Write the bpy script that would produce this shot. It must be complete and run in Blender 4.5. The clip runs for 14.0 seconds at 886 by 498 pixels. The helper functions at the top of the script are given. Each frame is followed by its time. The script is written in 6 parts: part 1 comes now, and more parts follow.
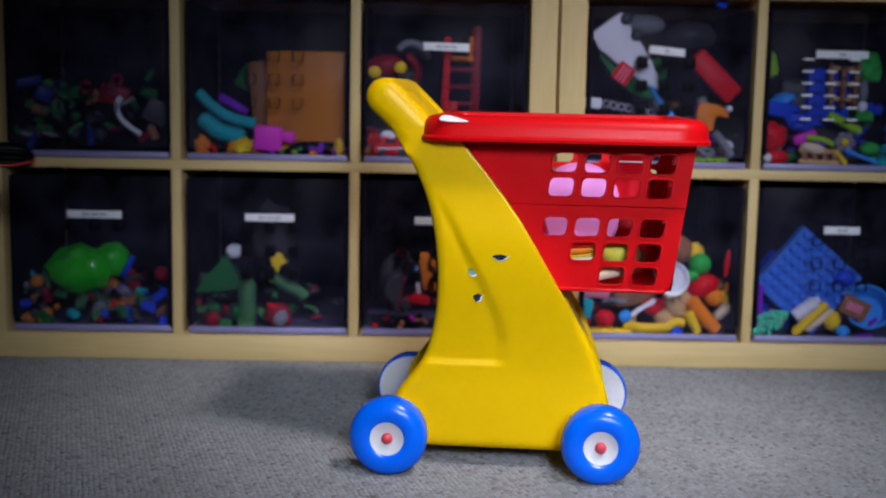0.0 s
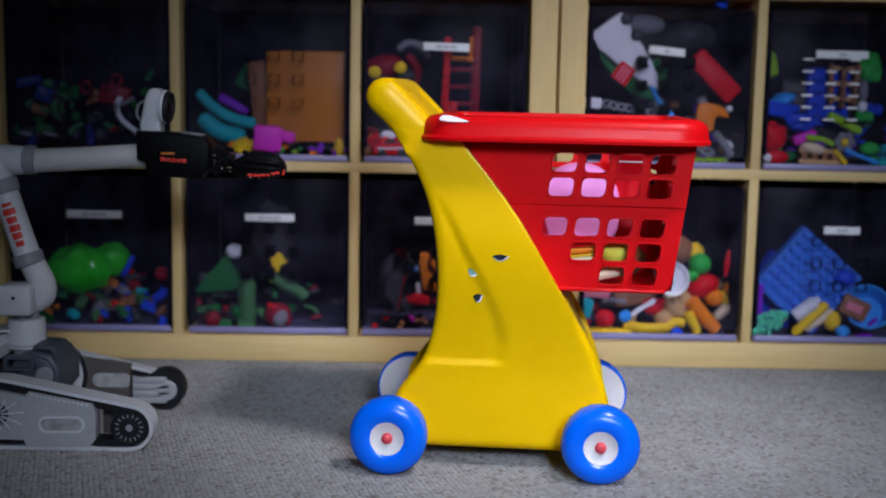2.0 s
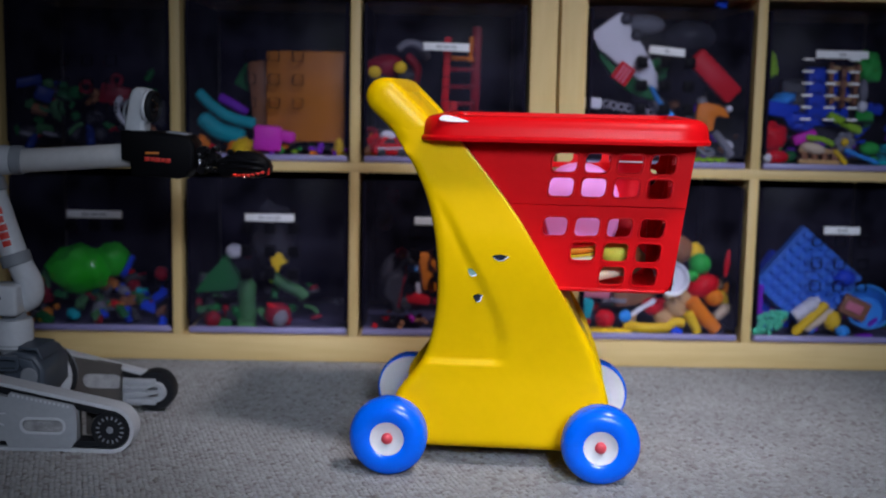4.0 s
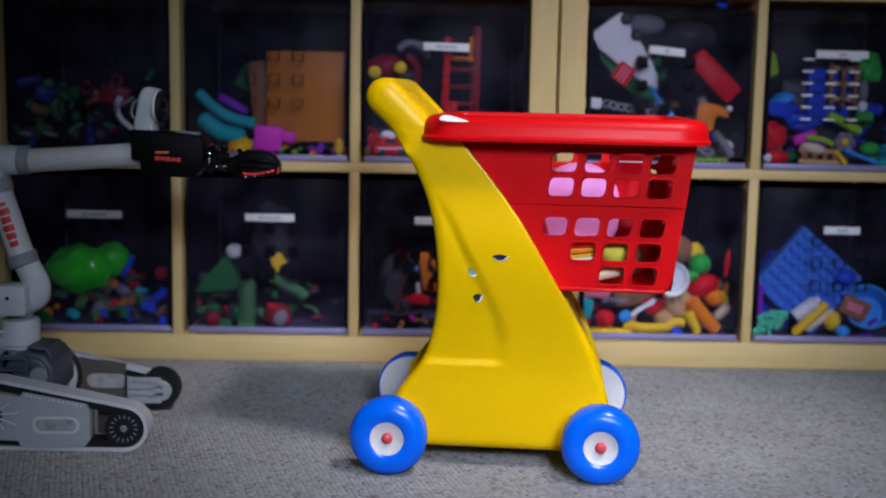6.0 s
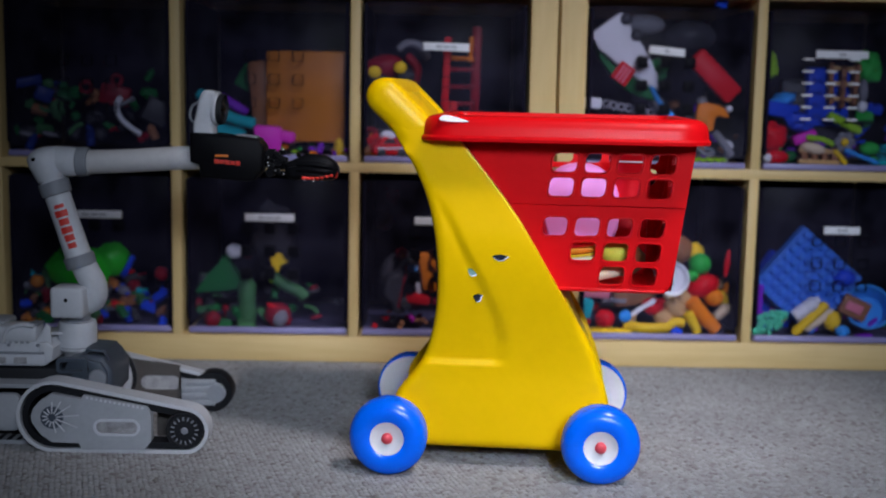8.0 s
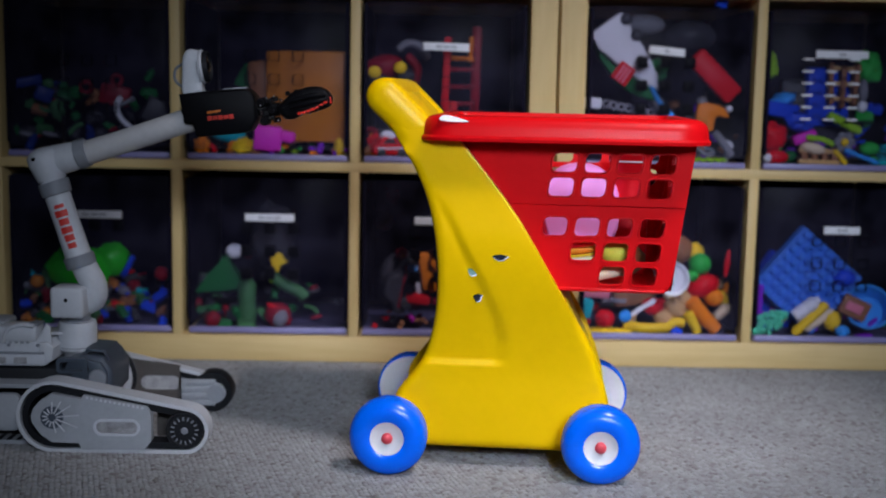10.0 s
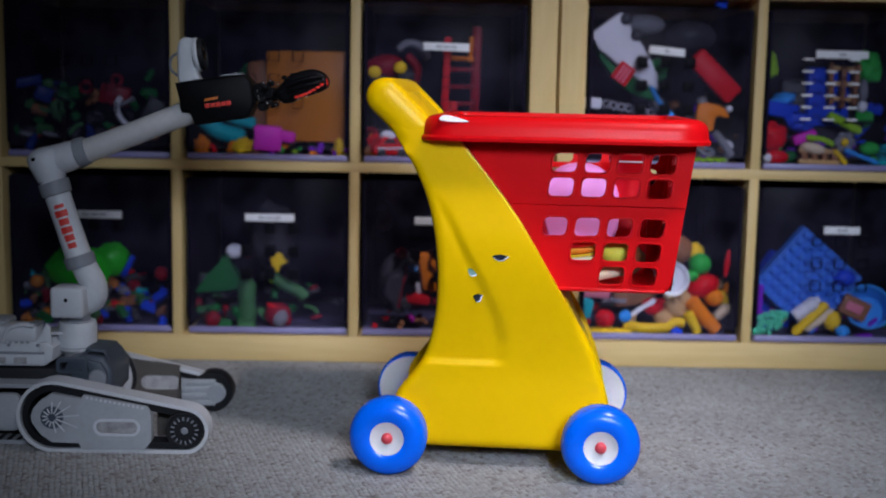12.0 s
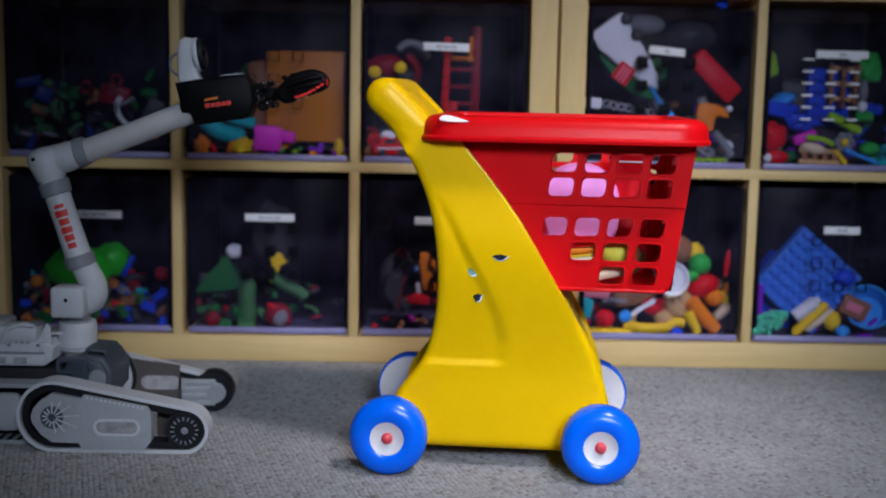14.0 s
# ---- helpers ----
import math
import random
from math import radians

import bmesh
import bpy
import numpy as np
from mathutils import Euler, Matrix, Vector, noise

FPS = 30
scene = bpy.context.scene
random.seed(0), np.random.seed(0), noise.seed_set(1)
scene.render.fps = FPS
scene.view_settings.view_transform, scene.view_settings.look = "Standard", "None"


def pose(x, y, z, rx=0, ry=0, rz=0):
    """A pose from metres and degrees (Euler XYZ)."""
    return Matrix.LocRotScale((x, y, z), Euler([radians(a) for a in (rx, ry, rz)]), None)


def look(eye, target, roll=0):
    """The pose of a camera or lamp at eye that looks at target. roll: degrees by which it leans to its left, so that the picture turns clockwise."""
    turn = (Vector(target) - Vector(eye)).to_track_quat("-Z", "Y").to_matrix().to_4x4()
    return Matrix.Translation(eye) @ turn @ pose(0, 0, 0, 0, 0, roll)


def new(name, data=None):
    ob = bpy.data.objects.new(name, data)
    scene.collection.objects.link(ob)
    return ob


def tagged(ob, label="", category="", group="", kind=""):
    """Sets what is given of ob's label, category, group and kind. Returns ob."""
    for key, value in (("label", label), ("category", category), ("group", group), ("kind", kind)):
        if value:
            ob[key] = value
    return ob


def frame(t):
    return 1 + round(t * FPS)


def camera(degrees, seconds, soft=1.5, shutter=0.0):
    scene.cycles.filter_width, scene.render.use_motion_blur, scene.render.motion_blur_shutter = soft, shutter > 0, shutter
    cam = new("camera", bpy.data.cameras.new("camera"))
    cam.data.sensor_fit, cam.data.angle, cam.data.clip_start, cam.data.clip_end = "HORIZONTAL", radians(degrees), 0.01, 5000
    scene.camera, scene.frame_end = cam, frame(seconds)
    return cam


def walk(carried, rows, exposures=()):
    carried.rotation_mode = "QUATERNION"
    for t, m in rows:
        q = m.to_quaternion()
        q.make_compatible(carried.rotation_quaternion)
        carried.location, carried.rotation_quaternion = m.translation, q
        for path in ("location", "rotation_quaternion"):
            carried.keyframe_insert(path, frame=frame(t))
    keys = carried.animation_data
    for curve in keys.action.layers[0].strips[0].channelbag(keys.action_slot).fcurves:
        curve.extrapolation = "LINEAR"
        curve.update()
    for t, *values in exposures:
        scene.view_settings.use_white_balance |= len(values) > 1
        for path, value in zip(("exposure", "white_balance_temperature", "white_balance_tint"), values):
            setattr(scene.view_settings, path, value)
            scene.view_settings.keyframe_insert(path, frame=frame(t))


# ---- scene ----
# camera on a low tripod, standing still
cam = camera(41.54, 14.0, soft=1.9, shutter=0.6)
EYE, AIM = (0.143, -2.317, 0.550), (0.185, 0.656, 0.146)
walk(cam, [(0.0, look(EYE, AIM, 1.106)), (14.0, look(EYE, AIM, 1.106))])
cam.data.dof.use_dof = True
cam.data.dof.focus_distance = 1.66
cam.data.dof.aperture_fstop = 2.8

# ---- light ----
world = bpy.data.worlds.new("room_dusk")
world.use_nodes = True
world.node_tree.nodes["Background"].inputs[0].default_value = (0.5, 0.6, 0.8, 1)
world.node_tree.nodes["Background"].inputs[1].default_value = 0.12
scene.world = world
scene.view_settings.exposure = -0.15

key = bpy.data.lights.new("ceiling_spot", "SPOT")
key.energy, key.color = 232, (0.99, 0.95, 1.04)
key.spot_size, key.spot_blend, key.shadow_soft_size = radians(36.5), 1.0, 0.16
new("ceiling_spot", key).matrix_world = look((1.03, -1.55, 2.34), (0.28, -0.29, 0.05))
# unseen fill lamp added behind the camera; narrow spread leaves the view's edges dimmer
room = bpy.data.lights.new("fill_light", "AREA")
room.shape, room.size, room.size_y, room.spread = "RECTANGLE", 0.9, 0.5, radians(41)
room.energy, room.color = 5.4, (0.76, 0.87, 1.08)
new("fill_light", room).matrix_world = look((0.75, -3.5, 1.40), (0.40, -0.1, -0.07))


# ---- materials ----
def mat(name, color, rough=0.5, metal=0.0, vary=0.08, scale=40.0, bump=0.0, bump_scale=200.0, coat=0.0, trans=0.0, ior=1.46, spec=0.5):
    m = bpy.data.materials.new(name)
    m.use_nodes = True
    nt = m.node_tree
    b = nt.nodes["Principled BSDF"]
    b.inputs["Roughness"].default_value = rough
    b.inputs["Metallic"].default_value = metal
    b.inputs["Coat Weight"].default_value = coat
    b.inputs["Coat Roughness"].default_value = 0.12
    b.inputs["Transmission Weight"].default_value = trans
    b.inputs["IOR"].default_value = ior
    b.inputs["Specular IOR Level"].default_value = spec
    tc = nt.nodes.new("ShaderNodeTexCoord")
    big = nt.nodes.new("ShaderNodeTexNoise")
    big.inputs["Scale"].default_value, big.inputs["Detail"].default_value = scale * 0.25, 3
    fine = nt.nodes.new("ShaderNodeTexNoise")
    fine.inputs["Scale"].default_value, fine.inputs["Detail"].default_value = scale * 4, 4
    nt.links.new(tc.outputs["Object"], big.inputs["Vector"])
    nt.links.new(tc.outputs["Object"], fine.inputs["Vector"])
    mix = nt.nodes.new("ShaderNodeMix")
    mix.data_type = "FLOAT"
    mix.inputs[0].default_value = 0.4
    nt.links.new(big.outputs[0], mix.inputs[2])
    nt.links.new(fine.outputs[0], mix.inputs[3])
    ramp = nt.nodes.new("ShaderNodeValToRGB")
    lo, hi = 1 - vary, 1 + vary
    ramp.color_ramp.elements[0].position, ramp.color_ramp.elements[1].position = 0.3, 0.7
    ramp.color_ramp.elements[0].color = (color[0] * lo, color[1] * lo, color[2] * lo, 1)
    ramp.color_ramp.elements[1].color = (min(1, color[0] * hi), min(1, color[1] * hi), min(1, color[2] * hi), 1)
    nt.links.new(mix.outputs[0], ramp.inputs[0])
    nt.links.new(ramp.outputs[0], b.inputs["Base Color"])
    rr = nt.nodes.new("ShaderNodeMapRange")
    rr.inputs[3].default_value, rr.inputs[4].default_value = max(0.02, rough - 0.07), min(1, rough + 0.09)
    nt.links.new(fine.outputs[0], rr.inputs[0])
    nt.links.new(rr.outputs[0], b.inputs["Roughness"])
    if bump:
        bn = nt.nodes.new("ShaderNodeTexNoise")
        bn.inputs["Scale"].default_value, bn.inputs["Detail"].default_value = bump_scale, 4
        nt.links.new(tc.outputs["Object"], bn.inputs["Vector"])
        bp = nt.nodes.new("ShaderNodeBump")
        bp.inputs["Strength"].default_value, bp.inputs["Distance"].default_value = bump, 0.002
        nt.links.new(bn.outputs[0], bp.inputs["Height"])
        nt.links.new(bp.outputs[0], b.inputs["Normal"])
    return m


def wood_mat(name, dark, light, along=(3, 40, 40)):
    m = mat(name, light, 0.5, bump=0.08, bump_scale=300)
    nt = m.node_tree
    tc = nt.nodes.new("ShaderNodeTexCoord")
    mp = nt.nodes.new("ShaderNodeMapping")
    mp.inputs["Scale"].default_value = along
    nz = nt.nodes.new("ShaderNodeTexNoise")
    nz.inputs["Scale"].default_value, nz.inputs["Detail"].default_value = 2.2, 6
    rp = nt.nodes.new("ShaderNodeValToRGB")
    rp.color_ramp.elements[0].position, rp.color_ramp.elements[1].position = 0.35, 0.65
    rp.color_ramp.elements[0].color, rp.color_ramp.elements[1].color = (*dark, 1), (*light, 1)
    nt.links.new(tc.outputs["Object"], mp.inputs["Vector"])
    nt.links.new(mp.outputs[0], nz.inputs["Vector"])
    nt.links.new(nz.outputs[0], rp.inputs[0])
    nt.links.new(rp.outputs[0], nt.nodes["Principled BSDF"].inputs["Base Color"])
    return m


def carpet_mat():
    m = mat("carpet_loop", (0.42, 0.4, 0.38), 0.95, bump=0.6, bump_scale=700, spec=0.1)
    nt = m.node_tree
    tc = nt.nodes.new("ShaderNodeTexCoord")
    geo = nt.nodes.new("ShaderNodeNewGeometry")
    cl = nt.nodes.new("ShaderNodeTexNoise")
    cl.inputs["Scale"].default_value, cl.inputs["Detail"].default_value = 6, 3
    nt.links.new(tc.outputs["Object"], cl.inputs["Vector"])
    rp = nt.nodes.new("ShaderNodeValToRGB")
    e = rp.color_ramp.elements
    e[0].position, e[0].color = 0.0, (0.235, 0.22, 0.21, 1)
    e[1].position, e[1].color = 0.05, (0.285, 0.27, 0.262, 1)
    for at, c in ((0.14, (0.335, 0.327, 0.322, 1)), (0.6, (0.375, 0.371, 0.370, 1)), (1.0, (0.43, 0.428, 0.430, 1))):
        e.new(at).color = c
    nt.links.new(geo.outputs["Random Per Island"], rp.inputs[0])
    mx = nt.nodes.new("ShaderNodeMix")
    mx.data_type, mx.blend_type = "RGBA", "MULTIPLY"
    mx.inputs[0].default_value = 0.35
    nt.links.new(rp.outputs[0], mx.inputs[6])
    nt.links.new(cl.outputs[0], mx.inputs[7])
    nt.links.new(mx.outputs[2], nt.nodes["Principled BSDF"].inputs["Base Color"])
    return m


def clear_mat(name, tint, gloss_rough=0.08, strength=1.0):
    m = bpy.data.materials.new(name)
    m.use_nodes = True
    nt = m.node_tree
    nt.nodes.remove(nt.nodes["Principled BSDF"])
    out = nt.nodes["Material Output"]
    tr = nt.nodes.new("ShaderNodeBsdfTransparent")
    tr.inputs[0].default_value = (*tint, 1)
    gl = nt.nodes.new("ShaderNodeBsdfGlossy")
    gl.inputs["Roughness"].default_value = gloss_rough
    gl.inputs["Color"].default_value = (strength, strength, strength, 1)
    fr = nt.nodes.new("ShaderNodeFresnel")
    fr.inputs[0].default_value = 1.4
    nz = nt.nodes.new("ShaderNodeTexNoise")
    nz.inputs["Scale"].default_value = 9
    bp = nt.nodes.new("ShaderNodeBump")
    bp.inputs["Strength"].default_value, bp.inputs["Distance"].default_value = 0.05, 0.01
    nt.links.new(nz.outputs[0], bp.inputs["Height"])
    nt.links.new(bp.outputs[0], gl.inputs["Normal"])
    mx = nt.nodes.new("ShaderNodeMixShader")
    nt.links.new(fr.outputs[0], mx.inputs[0])
    nt.links.new(tr.outputs[0], mx.inputs[1])
    nt.links.new(gl.outputs[0], mx.inputs[2])
    # scuffs: a thin milky haze, uneven and streaked
    sc = nt.nodes.new("ShaderNodeTexNoise")
    sc.inputs["Scale"].default_value, sc.inputs["Detail"].default_value = 14, 6
    tc = nt.nodes.new("ShaderNodeTexCoord")
    nt.links.new(tc.outputs["Object"], sc.inputs["Vector"])
    hz = nt.nodes.new("ShaderNodeMapRange")
    hz.inputs[1].default_value, hz.inputs[2].default_value = 0.35, 0.75
    hz.inputs[3].default_value, hz.inputs[4].default_value = 0.003, 0.022
    nt.links.new(sc.outputs[0], hz.inputs[0])
    df = nt.nodes.new("ShaderNodeBsdfDiffuse")
    df.inputs[0].default_value = (0.54, 0.50, 0.84, 1)
    m2 = nt.nodes.new("ShaderNodeMixShader")
    nt.links.new(hz.outputs[0], m2.inputs[0])
    nt.links.new(mx.outputs[0], m2.inputs[1])
    nt.links.new(df.outputs[0], m2.inputs[2])
    nt.links.new(m2.outputs[0], out.inputs[0])
    return m


BIRCH = wood_mat("birch_veneer", (0.66, 0.47, 0.200), (0.71, 0.52, 0.235))
BIRCH_UPRIGHT = wood_mat("birch_veneer_upright", (0.66, 0.47, 0.200), (0.71, 0.52, 0.235), (40, 40, 3))
CARPET = carpet_mat()
BACKING = mat("carpet_backing", (0.225, 0.217, 0.212), 0.95, vary=0.2, scale=60, spec=0.1)
PAINT = mat("wall_paint", (0.45, 0.44, 0.42), 0.8, vary=0.05, scale=6, bump=0.1)
CEILING = mat("ceiling_paint", (0.7, 0.7, 0.7), 0.9, vary=0.03, scale=6)
YELLOW = mat("yellow_plastic", (0.89, 0.535, 0.0), 0.32, spec=0.22, vary=0.05, scale=12, bump=0.05, bump_scale=500)
RED = mat("red_plastic", (0.62, 0.003, 0.006), 0.35, spec=0.17, vary=0.07, scale=14, bump=0.05, bump_scale=600)
BLUE = mat("blue_plastic", (0.0, 0.14, 0.90), 0.20, spec=0.5, vary=0.05, scale=25, bump=0.03)
HUB_WHITE = mat("white_hub_plastic", (0.72, 0.71, 0.72), 0.45, vary=0.05)
KNOB = mat("coral_cap_plastic", (0.70, 0.07, 0.09), 0.35)
STEEL = mat("axle_steel", (0.4, 0.4, 0.42), 0.35, 1.0)
CHIP = mat("worn_sticker_scrap", (0.014, 0.018, 0.026), 0.7, spec=0.1, vary=0.6, scale=300)
CHIP_GREEN = mat("worn_green_scrap", (0.16, 0.28, 0.22), 0.6, vary=0.5, scale=300)
CLEAR = clear_mat("clear_bin_plastic", (0.88, 0.87, 0.93), 0.28, 0.035)
RAIL_LIGHT = mat("rail_highlight_lavender", (0.25, 0.23, 0.44), 0.35, vary=0.15, scale=20)
# near-black colour stands in for the shade inside the clear bins
BIN_DARK = mat("bin_inner_dark", (0.010, 0.0085, 0.019), 0.5, vary=0.2, scale=20, spec=0.04)
BIN_FLOOR = mat("bin_floor_plastic", (0.09, 0.085, 0.17), 0.5, vary=0.25, scale=20, spec=0.2)
HOLE_DARK = mat("grip_hole_dark", (0.006, 0.0055, 0.010), 0.5, spec=0.08)
PAPER = mat("label_paper", (0.82, 0.82, 0.86), 0.7, vary=0.03)
INK = mat("label_ink", (0.42, 0.42, 0.46), 0.8)
GREY = mat("light_grey_plastic", (0.35, 0.37, 0.395), 0.42, vary=0.12, scale=30, bump=0.04, bump_scale=800)
WHITE = mat("off_white_plastic", (0.54, 0.56, 0.59), 0.38, vary=0.10, scale=30, bump=0.03)
SPECKLE = mat("speckled_grey_infill", (0.36, 0.355, 0.36), 0.8, vary=0.5, scale=180, bump=0.5, bump_scale=500, spec=0.1)
# the arm's off-white taken darker, to carry part of the forearm's shade
DIMMED_WHITE = mat("off_white_dimmed", (0.47, 0.465, 0.465), 0.45, vary=0.10, scale=30, bump=0.04)
COLLAR = mat("mid_grey_collar", (0.22, 0.235, 0.26), 0.5)
SLATE = mat("slate_grey_plastic", (0.060, 0.076, 0.100), 0.42, vary=0.15, scale=40)
BROWN = mat("dark_taupe_plastic", (0.085, 0.075, 0.068), 0.6, vary=0.15)
RUBBER = mat("black_rubber", (0.011, 0.012, 0.015), 0.55, spec=0.25, vary=0.2, scale=60, bump=0.15)
BLACK = mat("black_gloss_plastic", (0.004, 0.004, 0.005), 0.38, vary=0.2, spec=0.08)
LENS = mat("dark_lens", (0.004, 0.004, 0.006), 0.10, coat=0.6)
CHROME = mat("bright_rivet_metal", (0.7, 0.7, 0.72), 0.2, 1.0)
MARK_RED = mat("red_print", (0.55, 0.03, 0.02), 0.5)
MARK_ORANGE = mat("orange_print", (0.55, 0.16, 0.02), 0.5)
PAD_RED = mat("red_grip_pad", (0.75, 0.03, 0.015), 0.35)
PINK = mat("pale_pink_plastic", (1.0, 0.38, 0.92), 0.4, vary=0.04)
PALETTE = {}


def hue(name, rgb, rough=0.4, **kw):
    if name not in PALETTE:
        PALETTE[name] = mat("toy_" + name, rgb, rough, vary=0.1, scale=50, spec=0.14, **kw)
    return PALETTE[name]


# two darker green and blue tones stand in for weak light in left bins
for hue_name, rgb in (("red", (0.62, 0.007, 0.016)), ("dark_red", (0.22, 0.008, 0.02)), ("orange", (0.75, 0.2, 0.012)),
                      ("yellow", (0.8, 0.52, 0.02)), ("green", (0.03, 0.4, 0.06)), ("dark_green", (0.012, 0.12, 0.035)),
                      ("lime", (0.3, 0.55, 0.03)), ("mint", (0.1, 0.6, 0.38)), ("teal", (0.01, 0.36, 0.42)), ("blue", (0.012, 0.06, 0.6)),
                      ("sky", (0.04, 0.3, 0.8)), ("purple", (0.2, 0.02, 0.5)), ("magenta", (0.7, 0.03, 0.5)), ("pink", (0.7, 0.2, 0.28)),
                      ("white", (0.72, 0.72, 0.78)), ("grey", (0.2, 0.2, 0.23)), ("dark_grey", (0.04, 0.04, 0.05)), ("brown", (0.28, 0.12, 0.06)),
                      ("cobalt", (0.05, 0.19, 0.72)), ("moss", (0.05, 0.15, 0.06)), ("navy", (0.010, 0.028, 0.17)), ("tan", (0.5, 0.3, 0.14)), ("amber", (0.52, 0.175, 0.025)), ("cream", (0.75, 0.6, 0.42)), ("pear", (0.6, 0.56, 0.07))):
    hue(hue_name, rgb)
GEM_GREEN = mat("clear_green_plastic", (0.03, 0.62, 0.02), 0.2, vary=0.3, scale=20, trans=0.35)


# ---- mesh helpers ----
def finish(bm, name, material, parent=None, sharp=38):
    bmesh.ops.recalc_face_normals(bm, faces=bm.faces)
    me = bpy.data.meshes.new(name)
    bm.to_mesh(me)
    bm.free()
    me.materials.append(material)
    me.polygons.foreach_set("use_smooth", [True] * len(me.polygons))
    me.set_sharp_from_angle(angle=radians(sharp))
    ob = new(name, me)
    ob.parent = parent
    return ob


def part(name, bm, material, parent, label="", at=None):
    ob = finish(bm, name, material, parent)
    if at is not None:
        ob.matrix_basis = at
    return tagged(ob, label)


def base(name, m, label, category, group=""):
    return tagged(placed(new(name), m), label, category, group)


def placed(ob, m):
    ob.matrix_basis = m
    return ob


def box(bm, c, s, bevel=0.0, m=None, seg=2):
    mm = (m or Matrix()) @ Matrix.LocRotScale(c, None, s)
    r = bmesh.ops.create_cube(bm, size=1.0, matrix=mm)
    if bevel:
        es = {e for v in r["verts"] for e in v.link_edges}
        bmesh.ops.bevel(bm, geom=list(es), offset=bevel, segments=seg, profile=0.5, affect="EDGES")
    return bm


def lathe(bm, prof, axis="Y", n=32, m=None, c=(0, 0, 0), cap=False):
    """prof: (radius, along)."""
    mm = m or Matrix()
    rings = []
    for r, h in prof:
        ring = []
        for i in range(n if r > 1e-6 else 1):
            a = 2 * math.pi * i / n
            u, w = r * math.cos(a), r * math.sin(a)
            co = {"Y": (u, h, w), "Z": (u, w, h), "X": (h, u, w)}[axis]
            ring.append(bm.verts.new(mm @ (Vector(co) + Vector(c))))
        rings.append(ring)
    loop = prof[0][0] > 1e-6 and prof[-1][0] > 1e-6 and not cap
    for p, q in zip(rings, rings[1:] + (rings[:1] if loop else [])):
        for i in range(n):
            j = (i + 1) % n
            quad = [p[i % len(p)], p[j % len(p)], q[j % len(q)], q[i % len(q)]]
            quad = list(dict.fromkeys(quad))
            if len(quad) > 2:
                bm.faces.new(quad)
    for ring in (rings[0], rings[-1]):
        if len(ring) > 2 and cap:
            bm.faces.new(ring)
    return bm


def tube(bm, path, radius, n=16, cap=True):
    """Round tube along path; radius: number or one a point."""
    pts = [Vector(p) for p in path]
    rad = radius if isinstance(radius, (list, tuple)) else [radius] * len(pts)
    rings, up = [], Vector((0.31, 0.87, 0.38))
    for i, p in enumerate(pts):
        d = (pts[min(i + 1, len(pts) - 1)] - pts[max(i - 1, 0)]).normalized()
        s = d.cross(up).normalized()
        u = s.cross(d)
        up = u
        rings.append([bm.verts.new(p + rad[i] * (math.cos(a) * s + math.sin(a) * u)) for a in (2 * math.pi * k / n for k in range(n))])
    for a, b in zip(rings, rings[1:]):
        for k in range(n):
            bm.faces.new((a[k], a[(k + 1) % n], b[(k + 1) % n], b[k]))
    if cap:
        bm.faces.new(rings[0])
        bm.faces.new(rings[-1])
    return bm


def smooth_path(pts, steps=6, closed=False):
    """Catmull-Rom through pts."""
    v = [Vector(p) for p in pts]
    n, out = len(v), []
    for i in range(n if closed else n - 1):
        def at(k):
            return v[k % n] if closed else v[min(max(k, 0), n - 1)]
        a, b, c, d = at(i - 1), at(i), at(i + 1), at(i + 2)
        for k in range(steps):
            t = k / steps
            out.append(0.5 * (2 * b + (c - a) * t + (2 * a - 5 * b + 4 * c - d) * t * t + (3 * b - a - 3 * c + d) * t ** 3))
    if not closed:
        out.append(v[-1])
    return out


def pillow(bm, prof, y0, y1, r, seg=4, m=None):
    """Closed profile (x, z) carried from y0 to y1 with edges rounded by r."""
    mm = m or Matrix()
    p = [Vector((a[0], a[1])) for a in prof]
    n = len(p)
    area = sum(p[i].x * p[(i + 1) % n].y - p[(i + 1) % n].x * p[i].y for i in range(n))
    if area < 0:
        p.reverse()
    nor = []
    for i in range(n):
        d = (p[(i + 1) % n] - p[i]).normalized() + (p[i] - p[i - 1]).normalized()
        d = d.normalized() if d.length > 1e-6 else Vector((1, 0))
        nor.append(Vector((d.y, -d.x)))
    levels = [(y0 + r * (1 - math.sin(k * math.pi / 2 / seg)), r * (1 - math.cos(k * math.pi / 2 / seg))) for k in range(seg, -1, -1)]
    levels += [(y1 - (y - y0), o) for y, o in reversed(levels)]
    rings = [[bm.verts.new(mm @ Vector((q.x - o * w.x, y, q.y - o * w.y))) for q, w in zip(p, nor)] for y, o in levels]
    for a, b in zip(rings, rings[1:]):
        for k in range(n):
            bm.faces.new((a[k], a[(k + 1) % n], b[(k + 1) % n], b[k]))
    bm.faces.new(rings[0])
    bm.faces.new(rings[-1])
    return bm


def stadium(cx, cz, w, h, n=8):
    r = h / 2
    out = []
    for s, a0 in ((1, -90), (-1, 90)):
        for k in range(n + 1):
            a = radians(a0 + 180 * k / n)
            out.append((cx + s * (w / 2 - r) + r * math.cos(a), cz + r * math.sin(a)))
    return out


def round_rect(cx, cz, w, h, r, n=3):
    out = []
    for sx, sz, a0 in ((1, -1, -90), (1, 1, 0), (-1, 1, 90), (-1, -1, 180)):
        for k in range(n + 1):
            a = radians(a0 + 90 * k / n)
            out.append((cx + sx * (w / 2 - r) + r * math.cos(a), cz + sz * (h / 2 - r) + r * math.sin(a)))
    return out


